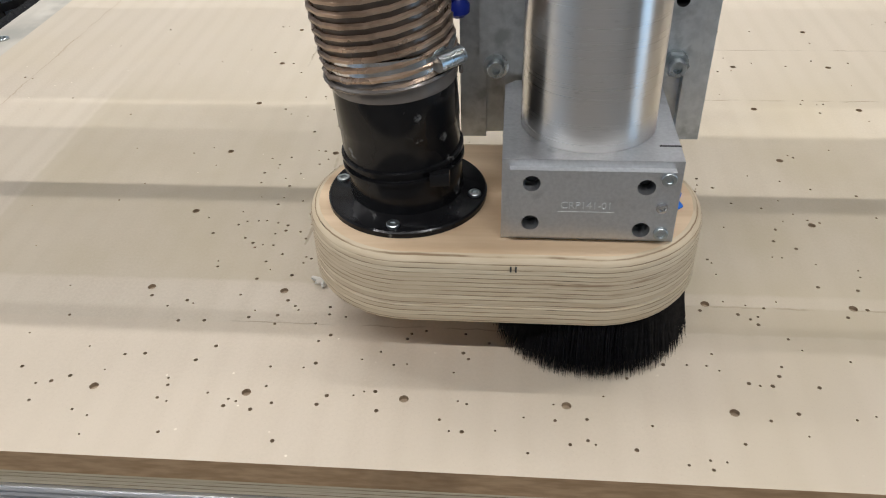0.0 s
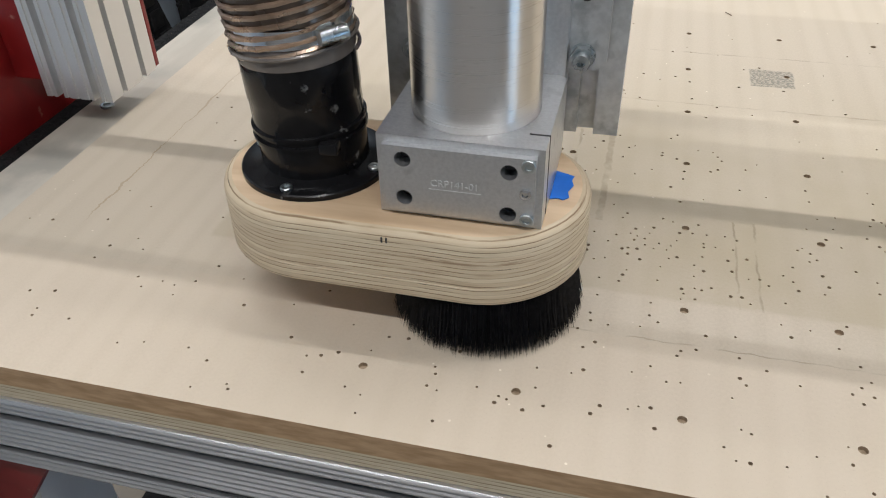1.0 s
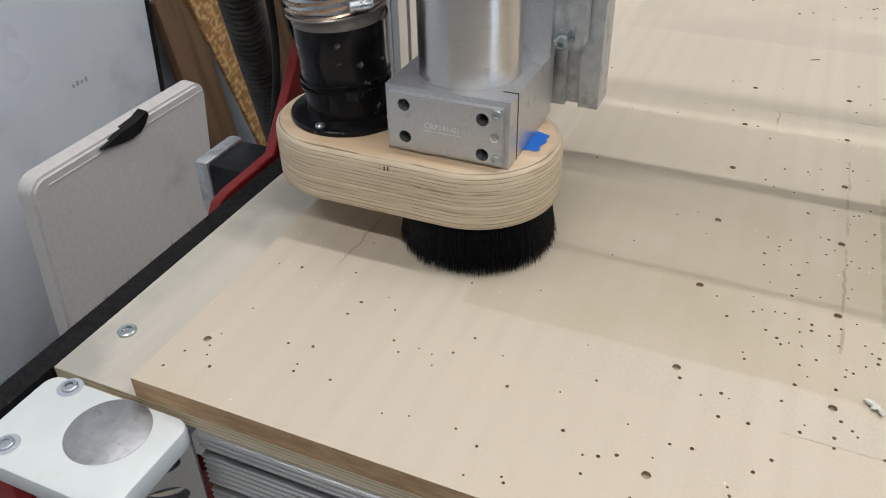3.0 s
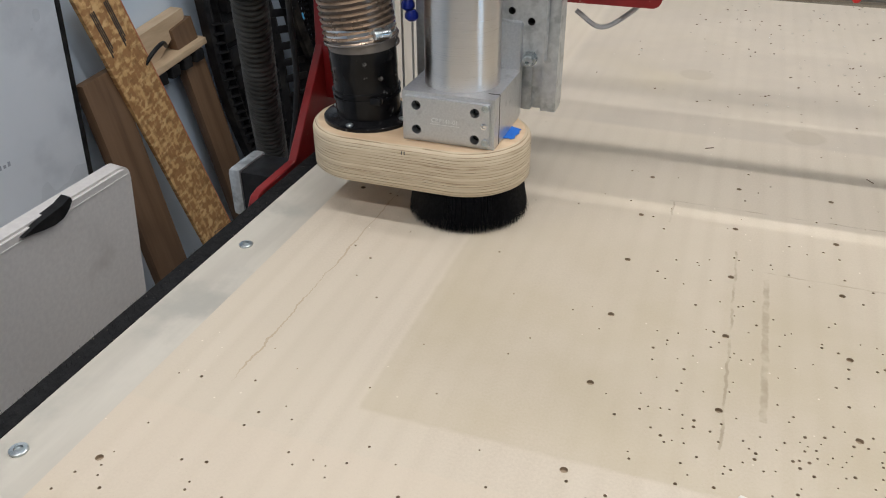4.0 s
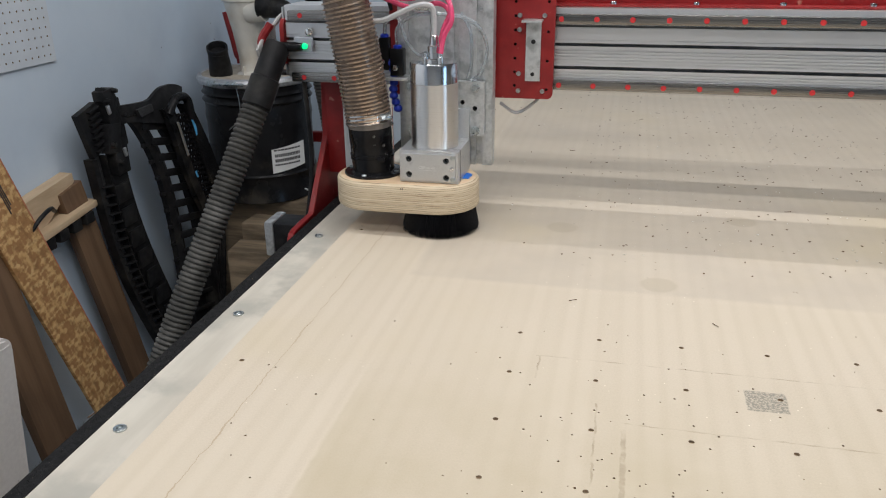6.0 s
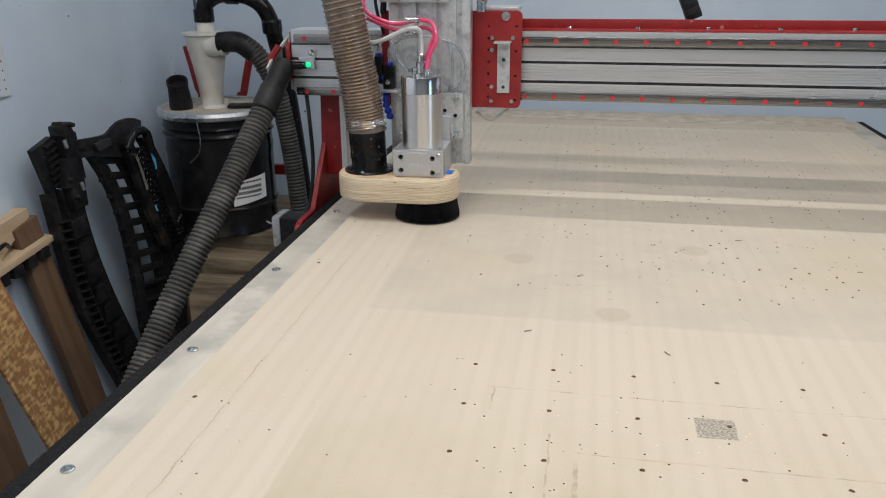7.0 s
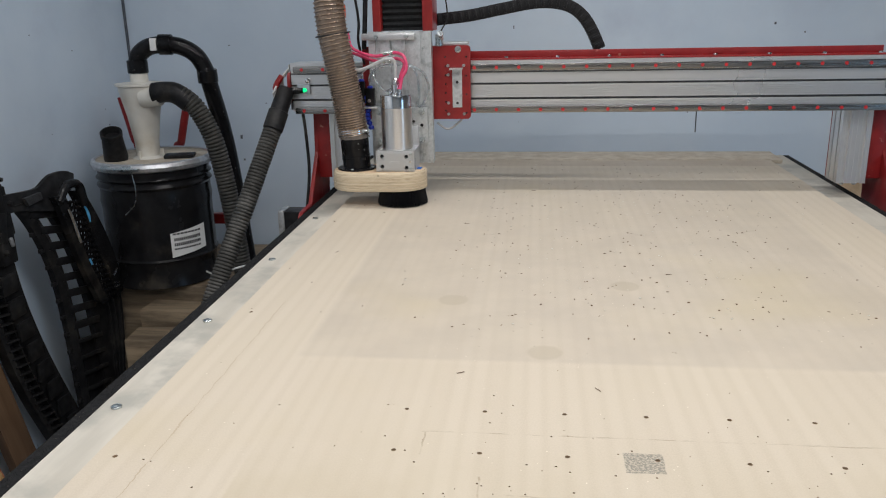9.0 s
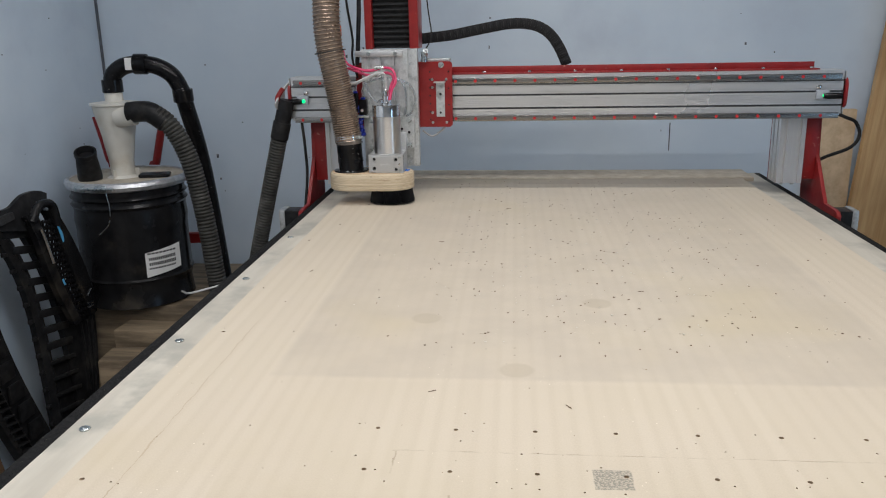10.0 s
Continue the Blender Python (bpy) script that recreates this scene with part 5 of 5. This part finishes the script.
part("neck", turned(BM(), ((0.034, 0.262), (0.034, 0.325)), 28), CYCLONE, cyc, "white outlet neck")
part("inlet", sweep(BM(), [(0.03, -0.05, 0.215), (0.105, -0.06, 0.222)], 0.034, 20), CYCLONE, cyc)
for a in (20, 140, 260):
    part("fin", box(BM(), 0.04, 0.06, -0.003, 0.003, -0.016, 0.03), CYCLONE, cyc, smooth=0, at=Matrix.Rotation(radians(a), 4, "Z"))
pipe = thing("black_pipe", "black plastic elbow pipe curving from the cyclone's top", "pipe")
ex, ey = DX - 0.004, DY - 0.02
part("bend", sweep(BM(), smooth_path([(ex, ey, 0.315), (ex, ey, 0.345), (ex + 0.012, ey, 0.372), (ex + 0.045, ey + 0.005, 0.395), (ex + 0.09, ey + 0.01, 0.402), (ex + 0.15, ey + 0.02, 0.396), (ex + 0.20, ey + 0.03, 0.367), (ex + 0.225, ey + 0.04, 0.32), (ex + 0.235, ey + 0.05, 0.26), (ex + 0.245, ey + 0.14, 0.0), (ex + 0.27, ey + 0.20, -0.55)], 8), 0.029, 24), BLACK, pipe, smooth=60)
for p, d in (((ex, ey, 0.33), (0, 0, 1)), ((ex + 0.105, ey + 0.012, 0.402), (1, 0.1, -0.03)), ((ex + 0.231, ey + 0.045, 0.292), (0, 0.1, -1))):
    part("coupling", turned(BM(), ((0.0335, -0.022), (0.035, -0.020), (0.035, 0.020), (0.0335, 0.022)), 28), BLACK, pipe, "black coupling sleeve", at=Matrix.Translation(p) @ Vector(d).to_track_quat("Z", "Y").to_matrix().to_4x4())
part("sticker", box(BM(), ex + 0.066, ex + 0.088, ey - 0.028, ey - 0.016, 0.384, 0.425, 0.002), LABEL, pipe, "small white sticker")
fh = thing("ribbed_hose", "grey ribbed hose drooping from the cyclone inlet", "hose")
part("hose", ribbed(smooth_path([(ex + 0.095, ey - 0.055, 0.245), (ex + 0.155, ey - 0.055, 0.242), (ex + 0.215, ey - 0.05, 0.195), (ex + 0.262, ey - 0.04, 0.09), (ex + 0.285, ey - 0.03, -0.04), (ex + 0.305, ey - 0.03, -0.20), (ex + 0.32, ey - 0.03, -0.38), (ex + 0.35, ey - 0.03, -0.65), (ex + 0.38, ey - 0.03, -1.02)], 14), 0.034, 0.0125, 0.005), GREY_HOSE, fh, smooth=60)
part("cuff", sweep(BM(), smooth_path([(ex + 0.075, ey - 0.055, 0.243), (ex + 0.12, ey - 0.055, 0.247), (ex + 0.155, ey - 0.055, 0.241), (ex + 0.20, ey - 0.052, 0.208)]), 0.0355, 22), BLACK_MATT, fh, "dark hose cuff")
cart = thing("hand_truck", "red tubular hand truck standing behind the drum", "hand truck")
for line in (((-1.432, 2.66, 0.20), (-1.402, 2.66, 0.05), (-1.385, 2.66, -0.10), (-1.385, 2.66, FLOOR_Z)), ((-1.162, 2.66, 0.20), (-1.208, 2.66, 0.03), (-1.235, 2.66, -0.10), (-1.235, 2.66, FLOOR_Z))):
    part("upright", sweep(BM(), smooth_path(line), 0.015, 12), RED, cart, "red tube")
part("cross_tube", sweep(BM(), [(-1.385, 2.66, -0.2), (-1.235, 2.66, -0.2)], 0.012, 10), RED, cart)
for z in (-0.3, -0.52):
    part("cross_bar", box(BM(), -1.245, -1.05, 2.645, 2.675, z, z + 0.04, 0.003), RED, cart)
tagged(part("cable_tie", sweep(BM(), smooth_path([(DX + 0.21, DY - 0.12, -0.385), (DX + 0.27, DY - 0.20, -0.365), (DX + 0.33, DY - 0.20, -0.350), (DX + 0.40, DY - 0.18, -0.335)]), 0.0035, 6), LABEL), "long white cable tie hooked on the hose", "cable tie")


# ---- car grilles against the wall ----
def bend(zs, ys):
    """A smooth line along the wall: y for a height."""
    k = np.polyfit(zs, ys, 4)
    return lambda z: float(np.polyval(k, z))


def ribbon(bm, a, b, thick, mi=0):
    """A moulded strip between two lines of points, with thickness towards the wall."""
    back = Vector((-thick, 0, 0))
    rows = [[bm.verts.new(v) for v in (p, q, q + back, p + back)] for p, q in zip(a, b)]
    faces = [bm.faces.new((r[k], r[(k + 1) % 4], n[(k + 1) % 4], n[k])) for r, n in zip(rows, rows[1:]) for k in range(4)]
    faces += [bm.faces.new(rows[0]), bm.faces.new(rows[-1][::-1])]
    for f in faces:
        f.material_index = mi
    return bm


def spread(z0, z1, n=24):
    return [z0 + (z1 - z0) * i / (n - 1) for i in range(n)]


def bar_between(a, b, w, h, bevel=0.002):
    m = Matrix.Translation((a + b) / 2) @ (b - a).to_track_quat("Y", "Z").to_matrix().to_4x4()
    d = (b - a).length / 2
    return box(BM(), -w / 2, w / 2, -d, d, -h / 2, h / 2, bevel), m


def front_grille():
    """A car's grille with its bumper skin: slotted inner skin, honeycomb mesh and gloss surround."""
    g = thing("car_grille", "black plastic car grille with chrome trim leaning on the wall", "car part", group="salvaged car parts")
    inner = bend((0.0, -0.10, -0.23, -0.38, -0.53, -0.68, -0.79, -1.04), (1.79, 1.884, 1.944, 1.989, 2.006, 2.010, 2.01, 2.0))
    trim = bend((-0.02, -0.082, -0.197, -0.312, -0.448, -0.56, -0.70, -1.04), (1.985, 2.033, 2.108, 2.153, 2.190, 2.205, 2.21, 2.20))
    mesh_in = bend((-0.046, -0.192, -0.327, -0.417, -0.5), (1.972, 2.032, 2.088, 2.135, 2.17))
    mesh_out = bend((-0.05, -0.089, -0.26, -0.407, -0.5), (2.045, 2.067, 2.132, 2.200, 2.22))
    outer = bend((0.0, -0.082, -0.221, -0.34, -0.436, -0.555, -0.669, -1.04), (2.062, 2.123, 2.203, 2.250, 2.272, 2.262, 2.24, 2.20))
    at = lambda f, z, x=-1.36, dy=0.0: Vector((x + 0.012 * math.sin(3 * z), f(z) + dy, z))
    zs = spread(-0.03, -1.03, 36)
    bm = BM()
    ribbon(bm, [at(inner, z) for z in zs], [at(inner, z, -1.352, 0.030) for z in zs], 0.02)
    ribbon(bm, [at(inner, z, -1.353, 0.028) for z in zs], [at(inner, z, -1.366, 0.060) for z in zs], 0.006)
    part("inner_flange", bm, BLACK_MATT, g, smooth=50)
    bm = BM()
    ribbon(bm, [at(trim, z, -1.350, -0.066) for z in zs], [at(trim, z, -1.335, -0.012) for z in zs], 0.02)
    part("skin_edge", bm, BLACK_MATT, g, smooth=50)
    for i in range(15):
        z = -0.085 - 0.060 * i
        a, b = at(inner, z + 0.010, -1.358, 0.024), at(trim, z - 0.012, -1.345, -0.040)
        bar, m = bar_between(a, b, 0.012, 0.025 if i < 8 else 0.014, 0.003)
        part("crossbar", bar, BLACK_MATT, g, at=m)
        if i > 7:
            part("skin_panel", ribbon(BM(), [at(inner, q, -1.366, 0.02) for q in (z, z - 0.06)], [at(trim, q, -1.36, -0.04) for q in (z - 0.02, z - 0.08)], 0.006), BLACK_MATT, g)
    for i in range(14):
        z = -0.14 - 0.062 * i
        part("clip", box(BM(), -0.006, 0.006, -0.010, 0.010, -0.006, 0.006, 0.002), BLACK_MATT, g, at=Matrix.Translation(at(inner, z, -1.365, -0.008)))
    # moulded shoulder across the top
    bm = BM()
    top = smooth_path([(-1.40, 1.775, -0.012), (-1.375, 1.80, 0.004), (-1.36, 1.86, 0.002), (-1.352, 1.93, 0.0), (-1.345, 1.965, 0.018), (-1.34, 2.0, 0.030), (-1.335, 2.06, 0.028), (-1.33, 2.10, 0.012)], 5)
    low = smooth_path([(-1.385, 1.800, -0.055), (-1.36, 1.83, -0.050), (-1.345, 1.88, -0.060), (-1.335, 1.93, -0.072), (-1.325, 1.965, -0.078), (-1.318, 1.985, -0.055), (-1.312, 2.02, -0.036), (-1.31, 2.06, -0.020)], 5)
    ribbon(bm, top, low, 0.012)
    part("shoulder", bm, BLACK_MATT, g, "dusty moulded shoulder", smooth=60)
    # dark patch on the shoulder, painted as the shade of a slot
    part("shoulder_slot_shade", prism(BM(), [(1.845, -0.014), (1.925, -0.012), (1.932, -0.034), (1.86, -0.040)], -1.349, -1.338, yz), RECESS_SHADE, g, smooth=0)
    # honeycomb mesh in waved strands
    bm = BM()
    for i in range(19):
        z = -0.055 - 0.0205 * i
        line = [at(lambda q: mesh_in(q) * (1 - u) + mesh_out(q) * u, z - 0.007 * (k % 2) - 0.012 * u, -1.300 + 0.004 * (k % 2)) for k, u in enumerate(c / 9 for c in range(10))]
        sweep(bm, line, 0.0042, 6)
        for k, u in enumerate(c / 9 for c in range(1, 9)):
            if (k + i) % 2:
                p = at(lambda q: mesh_in(q) * (1 - u) + mesh_out(q) * u, z - 0.004 - 0.012 * u, -1.300)
                sweep(bm, [p, p - Vector((0.004, 0, 0.018))], 0.0036, 5)
    part("honeycomb", bm, BLACK, g, "glossy black honeycomb insert", smooth=50)
    # near-black sheet added behind the honeycomb for the shade in its depth
    part("mesh_backing", ribbon(BM(), [at(mesh_in, z, -1.335) for z in spread(-0.05, -0.45)], [at(mesh_out, z, -1.335) for z in spread(-0.05, -0.45)], 0.004), RECESS_SHADE, g)
    zs = spread(-0.03, -0.45, 20)
    bm = BM()
    ribbon(bm, [at(mesh_in, z, -1.300, -0.030) for z in zs], [at(mesh_in, z, -1.292, 0.002) for z in zs], 0.02)
    ribbon(bm, [at(mesh_out, z, -1.290, 0.0) for z in zs], [at(outer, z, -1.300) for z in zs], 0.03)
    sweep(bm, smooth_path([at(mesh_in, -0.05, -1.30, -0.02), (-1.295, 1.985, -0.010), (-1.29, 2.02, -0.004), (-1.29, 2.055, -0.022), at(mesh_out, -0.085, -1.292, 0.012)], 6), 0.014, 8)
    part("surround", bm, DRUM, g, "gloss black surround of the mesh", smooth=60)
    part("chrome_trim", sweep(BM(), [at(mesh_in, z, -1.288, -0.010) for z in spread(-0.075, -0.20, 12)], 0.0062, 8), CHROME, g, "curved chrome trim", smooth=60)
    zs = spread(-0.43, -1.03, 20)
    bm = BM()
    ribbon(bm, [at(trim, z, -1.34, -0.02) for z in zs], [at(outer, z, -1.31, -0.004 - 0.02 * (z + 0.43)) for z in zs], 0.015)
    for u in (0.3, 0.55, 0.8):
        sweep(bm, [at(lambda q: (trim(q) - 0.02) * (1 - u) + outer(q) * u, z, -1.34 + 0.03 * u) for z in zs], 0.006, 6)
    part("lower_panel", bm, BLACK_MATT, g, smooth=50)
    part("film_strip", ribbon(BM(), [at(mesh_out, z, -1.2885, 0.000) for z in spread(-0.088, -0.150, 8)], [at(mesh_out, z, -1.2885, 0.005 + 0.010 * math.sin(math.pi * (z + 0.085) / -0.068)) for z in spread(-0.088, -0.150, 8)], 0.0006), CYAN, g, "strip of blue protective film")
    part("film_scrap", ribbon(BM(), [at(mesh_in, z, -1.289, 0.000) for z in spread(-0.268, -0.292, 4)], [at(mesh_in, z, -1.289, 0.010) for z in spread(-0.268, -0.292, 4)], 0.0006), CYAN, g)
    for z, d in ((-0.352, 0.018), (-0.378, -0.004), (-0.392, 0.0)):
        part("glint_clip", sweep(BM(), [Vector((-1.27, 2.145, z)), Vector((-1.268, 2.172, z + d))], 0.004, 6), CHROME, g, "shiny metal clip")


def bumper_beam():
    """A ribbed bumper support: ladder of fins, a solid flap and a toothed bracket on top."""
    g = thing("bumper_support", "matt black ribbed bumper support leaning on the wall", "car part", group="salvaged car parts")
    edge = bend((0.009, -0.118, -0.26, -0.393, -0.567, -0.739, -1.04), (1.648, 1.676, 1.689, 1.709, 1.761, 1.825, 1.95))
    far = bend((0.026, -0.12, -0.211, -0.37, -0.553, -0.761, -1.04), (1.825, 1.809, 1.815, 1.844, 1.908, 1.993, 2.12))
    at = lambda f, z, x=-1.40, dy=0.0: Vector((x, f(z) + dy, z))
    zs = spread(-0.13, -1.04, 36)
    bm = BM()
    ribbon(bm, [at(edge, z) for z in zs], [at(edge, z, -1.392, 0.012) for z in zs], 0.03)
    ribbon(bm, [at(edge, z, -1.392, 0.054) for z in zs], [at(edge, z, -1.398, 0.066) for z in zs], 0.03)
    part("side_rail", bm, BLACK_MATT, g, smooth=40)
    # sheet behind the fins, in the same near-black recess colour
    part("rail_web", ribbon(BM(), [at(edge, z, -1.416, 0.01) for z in zs], [at(edge, z, -1.416, 0.06) for z in zs], 0.005), RECESS_SHADE, g)
    for i in range(27):
        z = -0.22 - 0.030 * i
        bar, m = bar_between(at(edge, z, -1.40, 0.006), at(edge, z - 0.008, -1.398, 0.060), 0.020, 0.0055, 0.0012)
        part("fin", bar, BLACK_MATT, g, at=m)
    zs = spread(-0.20, -1.04, 28)
    bm = BM()
    ribbon(bm, [at(edge, z, -1.405, 0.064) for z in zs], [at(far, z, -1.385, 0.0) for z in zs], 0.012)
    for k in range(9):
        z = -0.26 - 0.08 * k
        box(bm, -0.004, 0.006, -0.035, 0.035, -0.030, 0.030, 0.003, at=Matrix.Translation(at(far, z, -1.390, -0.045)))
    part("flap", bm, BLACK_MATT, g, "solid black flap", smooth=40)
    # toothed bracket and knuckles at the head
    bm = BM()
    prism(bm, [(1.645, 0.006), (1.735, 0.030), (1.755, -0.11), (1.69, -0.13)], -1.420, -1.402, yz)
    part("toothed_bracket", bm, BLACK_MATT, g, smooth=0)
    tooth = None
    for k in range(7):
        m = Matrix.Translation((-1.40, 1.735 + 0.002 * k, 0.018 - 0.020 * k)) @ Matrix.Rotation(radians(14), 4, "X")
        tooth = share("tooth", tooth, g, m) if tooth else part("tooth", box(BM(), -0.008, 0.010, -0.048, 0.0, -0.003, 0.003), BLACK_MATT, g, at=m, smooth=0)
    bm = BM()
    for y, z, a, b, c, turn_x in ((1.775, 0.0, 0.020, 0.026, 0.062, 8), (1.760, 0.045, 0.014, 0.014, 0.022, -20), (1.795, 0.030, 0.016, 0.016, 0.020, 30), (1.808, -0.045, 0.018, 0.018, 0.075, 6), (1.765, -0.085, 0.022, 0.030, 0.045, -10), (1.790, -0.145, 0.020, 0.032, 0.055, 0)):
        box(bm, -a, a, -b, b, -c, c, 0.006, at=pose(-1.395, y, z, turn_x, 0, 0))
    for y, z in ((1.752, 0.030), (1.790, 0.055), (1.745, -0.10), (1.815, -0.02), (1.77, -0.16)):
        turned(bm, ((0.008, -0.01), (0.009, 0.0), (0.006, 0.014)), 10, pose(-1.375, y, z, 0, 90, 0))
    part("knuckle", bm, BLACK_MATT, g, "moulded mounting lugs", smooth=40)
    for y, z in ((1.752, 0.005), (1.800, -0.135)):
        part("worn_lug", box(BM(), -0.004, 0.004, -0.006, 0.006, -0.014, 0.014, 0.003), GALV, g, "scuffed pale lug", at=pose(-1.372, y, z, 15, 0, 0))


front_grille()
bumper_beam()


# ---- boards and panels on the left wall ----
def leaning(name, label, category, material, top, bottom, width, thick, edge=None):
    """A board between the middle of its top and of its foot."""
    top, bottom = Vector(top), Vector(bottom)
    z = (top - bottom).normalized()
    x = Vector((1, 0, 0))
    x = (x - z * x.dot(z)).normalized()
    y = z.cross(x)
    m = Matrix((x, y, z)).transposed().to_4x4()
    m.translation = (top + bottom) / 2
    ln = (top - bottom).length
    ob = thing(name, label, category, m)
    part("board", box(BM(), -thick / 2, thick / 2, -width / 2, width / 2, -ln / 2, ln / 2, 0.002), material, ob, smooth=30)
    if edge:
        part("painted_edge", box(BM(), -thick / 2, thick / 2 + 0.0005, width / 2, width / 2 + 0.003, -ln / 2, ln / 2), edge, ob, "red sprayed edge", smooth=0)
    return ob, ln


osb, ln = leaning("strand_board_strip", "strand board strip with a red sprayed edge leaning against wall", "board", OSB, (-1.43, 1.268, -0.005), (-1.357, 1.585, -1.05), 0.135, 0.013, PAINTED_EDGE)
for y0 in (-0.042, 0.014):
    for k in range(3):
        part("stencil_bar", box(BM(), 0.0066, 0.0072, y0 + 0.006 * k, y0 + 0.006 * k + 0.004, ln / 2 - 0.19 + 0.01 * k, ln / 2 - 0.065), INK, osb, "dark stamped mark", smooth=0)
leaning("dark_board", "dark stained board standing against the wall", "board", BROWN, (-1.44, 1.235, -0.235), (-1.352, 1.304, -1.05), 0.125, 0.03)
leaning("dark_board", "dark brown plank behind the grille", "board", BROWN, (-1.46, 1.62, -0.2), (-1.41, 1.78, -1.05), 0.10, 0.03)
shelf = thing("wall_bracket", "raw pine offcut and clamp bar on the wall", "bracket")
part("offcut", prism(BM(), [(1.41, -0.195), (1.648, -0.163), (1.651, -0.190), (1.47, -0.300)], -1.495, -1.455, yz), SHELF_WOOD, shelf, "raw pine offcut", smooth=0)
part("bar", box(BM(), -1.495, -1.42, 1.42, 1.70, -0.305, -0.285, 0.003, at=Matrix.Translation((0, 1.42, -0.3)) @ Matrix.Rotation(radians(6), 4, "X") @ Matrix.Translation((0, -1.42, 0.3))), SHELF_WOOD, shelf)
for i in range(4):
    part("tooth", box(BM(), -1.48, -1.42, 1.45 + 0.06 * i, 1.49 + 0.06 * i, -0.335 + 0.006 * i, -0.302 + 0.006 * i, 0.003), BLACK_MATT, shelf)
part("strap", sweep(BM(), smooth_path([(-1.42, 1.38, -0.27), (-1.40, 1.42, -0.225), (-1.41, 1.48, -0.215), (-1.44, 1.53, -0.24)]), 0.006, 8), BLACK_MATT, shelf, "black strap")

table = thing("folding_table", "off-white folded plastic table leaning on its edge with a black handle", "folding table", pose(-1.225, 0.762, -0.655, 0, 6, 0))
bm = BM()
prism(bm, rounded(-0.265, 0.24, -0.402, 0.33, 0.035), -0.022, 0.022, Matrix(((0, 0, 1, 0), (1, 0, 0, 0), (0, 1, 0, 0), (0, 0, 0, 1))))
bmesh.ops.bevel(bm, geom=[e for e in bm.edges if abs(e.verts[0].co.x - e.verts[1].co.x) < 1e-5], offset=0.006, segments=2, affect="EDGES")
part("top", bm, PANEL, table)
grip = [(-0.095, 0.318), (-0.07, 0.313), (-0.04, 0.306), (-0.01, 0.302), (0.015, 0.305), (0.032, 0.316), (0.045, 0.333), (0.040, 0.343), (0.015, 0.334), (-0.045, 0.328)]
part("handle", prism(BM(), grip, 0.008, 0.030, yz), BLACK_MATT, table, "black plastic carry handle", smooth=30)
part("rim_groove", prism(BM(), [(-0.225, 0.309), (0.225, 0.309), (0.225, 0.3065), (-0.225, 0.3065)], 0.0215, 0.0232, yz), PANEL, table, smooth=0)
sheet = thing("white_sheet", "large white panel with a black edge leaning on the wall", "panel", pose(-1.42, 0.30, -0.1, 0, 4, 0))
part("face", box(BM(), -0.008, 0.008, -1.2, 0.835, -0.94, 1.0, 0.002), SHEET, sheet, smooth=30)
part("edge_strip", box(BM(), -0.010, 0.010, 0.8352, 0.850, -0.94, 1.0, 0.003), BLACK_MATT, sheet, "black edge strip")
bm = BM()
for k in range(4):
    box(bm, 0.0081, 0.0086, 0.565 + 0.013 * k, 0.572 + 0.013 * k, -0.236, -0.228 + 0.003 * (k % 2))
part("pencil_bars", bm, GREY_BOX, sheet, "faint pencilled marks", smooth=0)
peg = thing("pegboard", "white pegboard panel fixed to the wall", "pegboard", pose(-1.4955, 0, 0))
bm = BM()
holed_plate(bm, [(0.75, 0.15), (1.72, 0.15), (1.72, 0.75), (0.75, 0.75)], [(1.70 - 0.0254 * i, 0.17 + 0.0254 * j, 0.003) for i in range(22) for j in range(12)], -0.002, 0.003, seg=7)
bmesh.ops.transform(bm, matrix=yz, verts=bm.verts[:])
part("panel", bm, (PEG, BROWN, HOLE), peg, smooth=0)

# ---- pine boards at the far right ----
for i, (x, w, y, tilt, z1) in enumerate(((1.475, 0.17, 2.84, 5, 1.5), (1.385, 0.17, 2.882, 0, 0.178), (1.66, 0.18, 2.84, 5, 1.5))):
    ob = thing("pine_board", "knotty pine board standing against the wall" if i != 1 else "short brown plywood piece against the wall", "board", pose(x, y, FLOOR_Z, 0, tilt, 0), "pine boards")
    part("plank", box(BM(), -w / 2, w / 2, -0.015, 0.015, 0.01, z1 - FLOOR_Z - 0.3 * (i != 1), 0.003), PINE if i != 1 else SHELF_WOOD, ob, smooth=30)


# ---- movement ----
def motions():
    cross = [(0, 0.312), (0.5, 0.1835), (1, 0.055), (1.5, -0.082), (1.8, -0.152), (2.0, -0.1885), (2.2, -0.2005), (2.5, -0.201), (10, -0.201)]
    along = [(0, 0.095), (2.2, 0.095), (2.4, 0.099), (2.6, 0.127), (2.8, 0.168), (3.0, 0.213), (3.3, 0.289), (3.5, 0.340), (4.5, 0.600), (6, 0.987), (8, 1.513), (9, 1.772), (10, 2.034)]
    times = sorted({t for t, _ in cross} | {t for t, _ in along})
    xs, ys = np.interp(times, *zip(*cross)), np.interp(times, *zip(*along))
    walk(tool, [(t, pose(x, y, 0)) for t, x, y in zip(times, xs.tolist(), ys.tolist())])
    walk(gantry, [(t, pose(0, y, 0)) for t, y in zip(times, ys.tolist())])
    foot = ((0, 0.75), (2.2, 0.75), (3.5, 0.98), (4.5, 1.02), (5, 0.84), (5.5, 0.70), (6.2, 0.47), (7, 0.38), (7.5, 0.42), (8, 0.61), (8.5, 0.98), (9, 1.26), (9.5, 1.66), (10, 2.18))
    sway = sorted({t for t, _ in foot} | set(times))
    rows = []
    for t in sway:
        top = Vector((-0.538, np.interp(t, times, ys).item() + 0.13, 0.285))
        low = Vector((-0.85, np.interp(t, *zip(*foot)).item(), -0.85))
        rows.append((t, look(top, low)))
    walk(vac, rows)


motions()
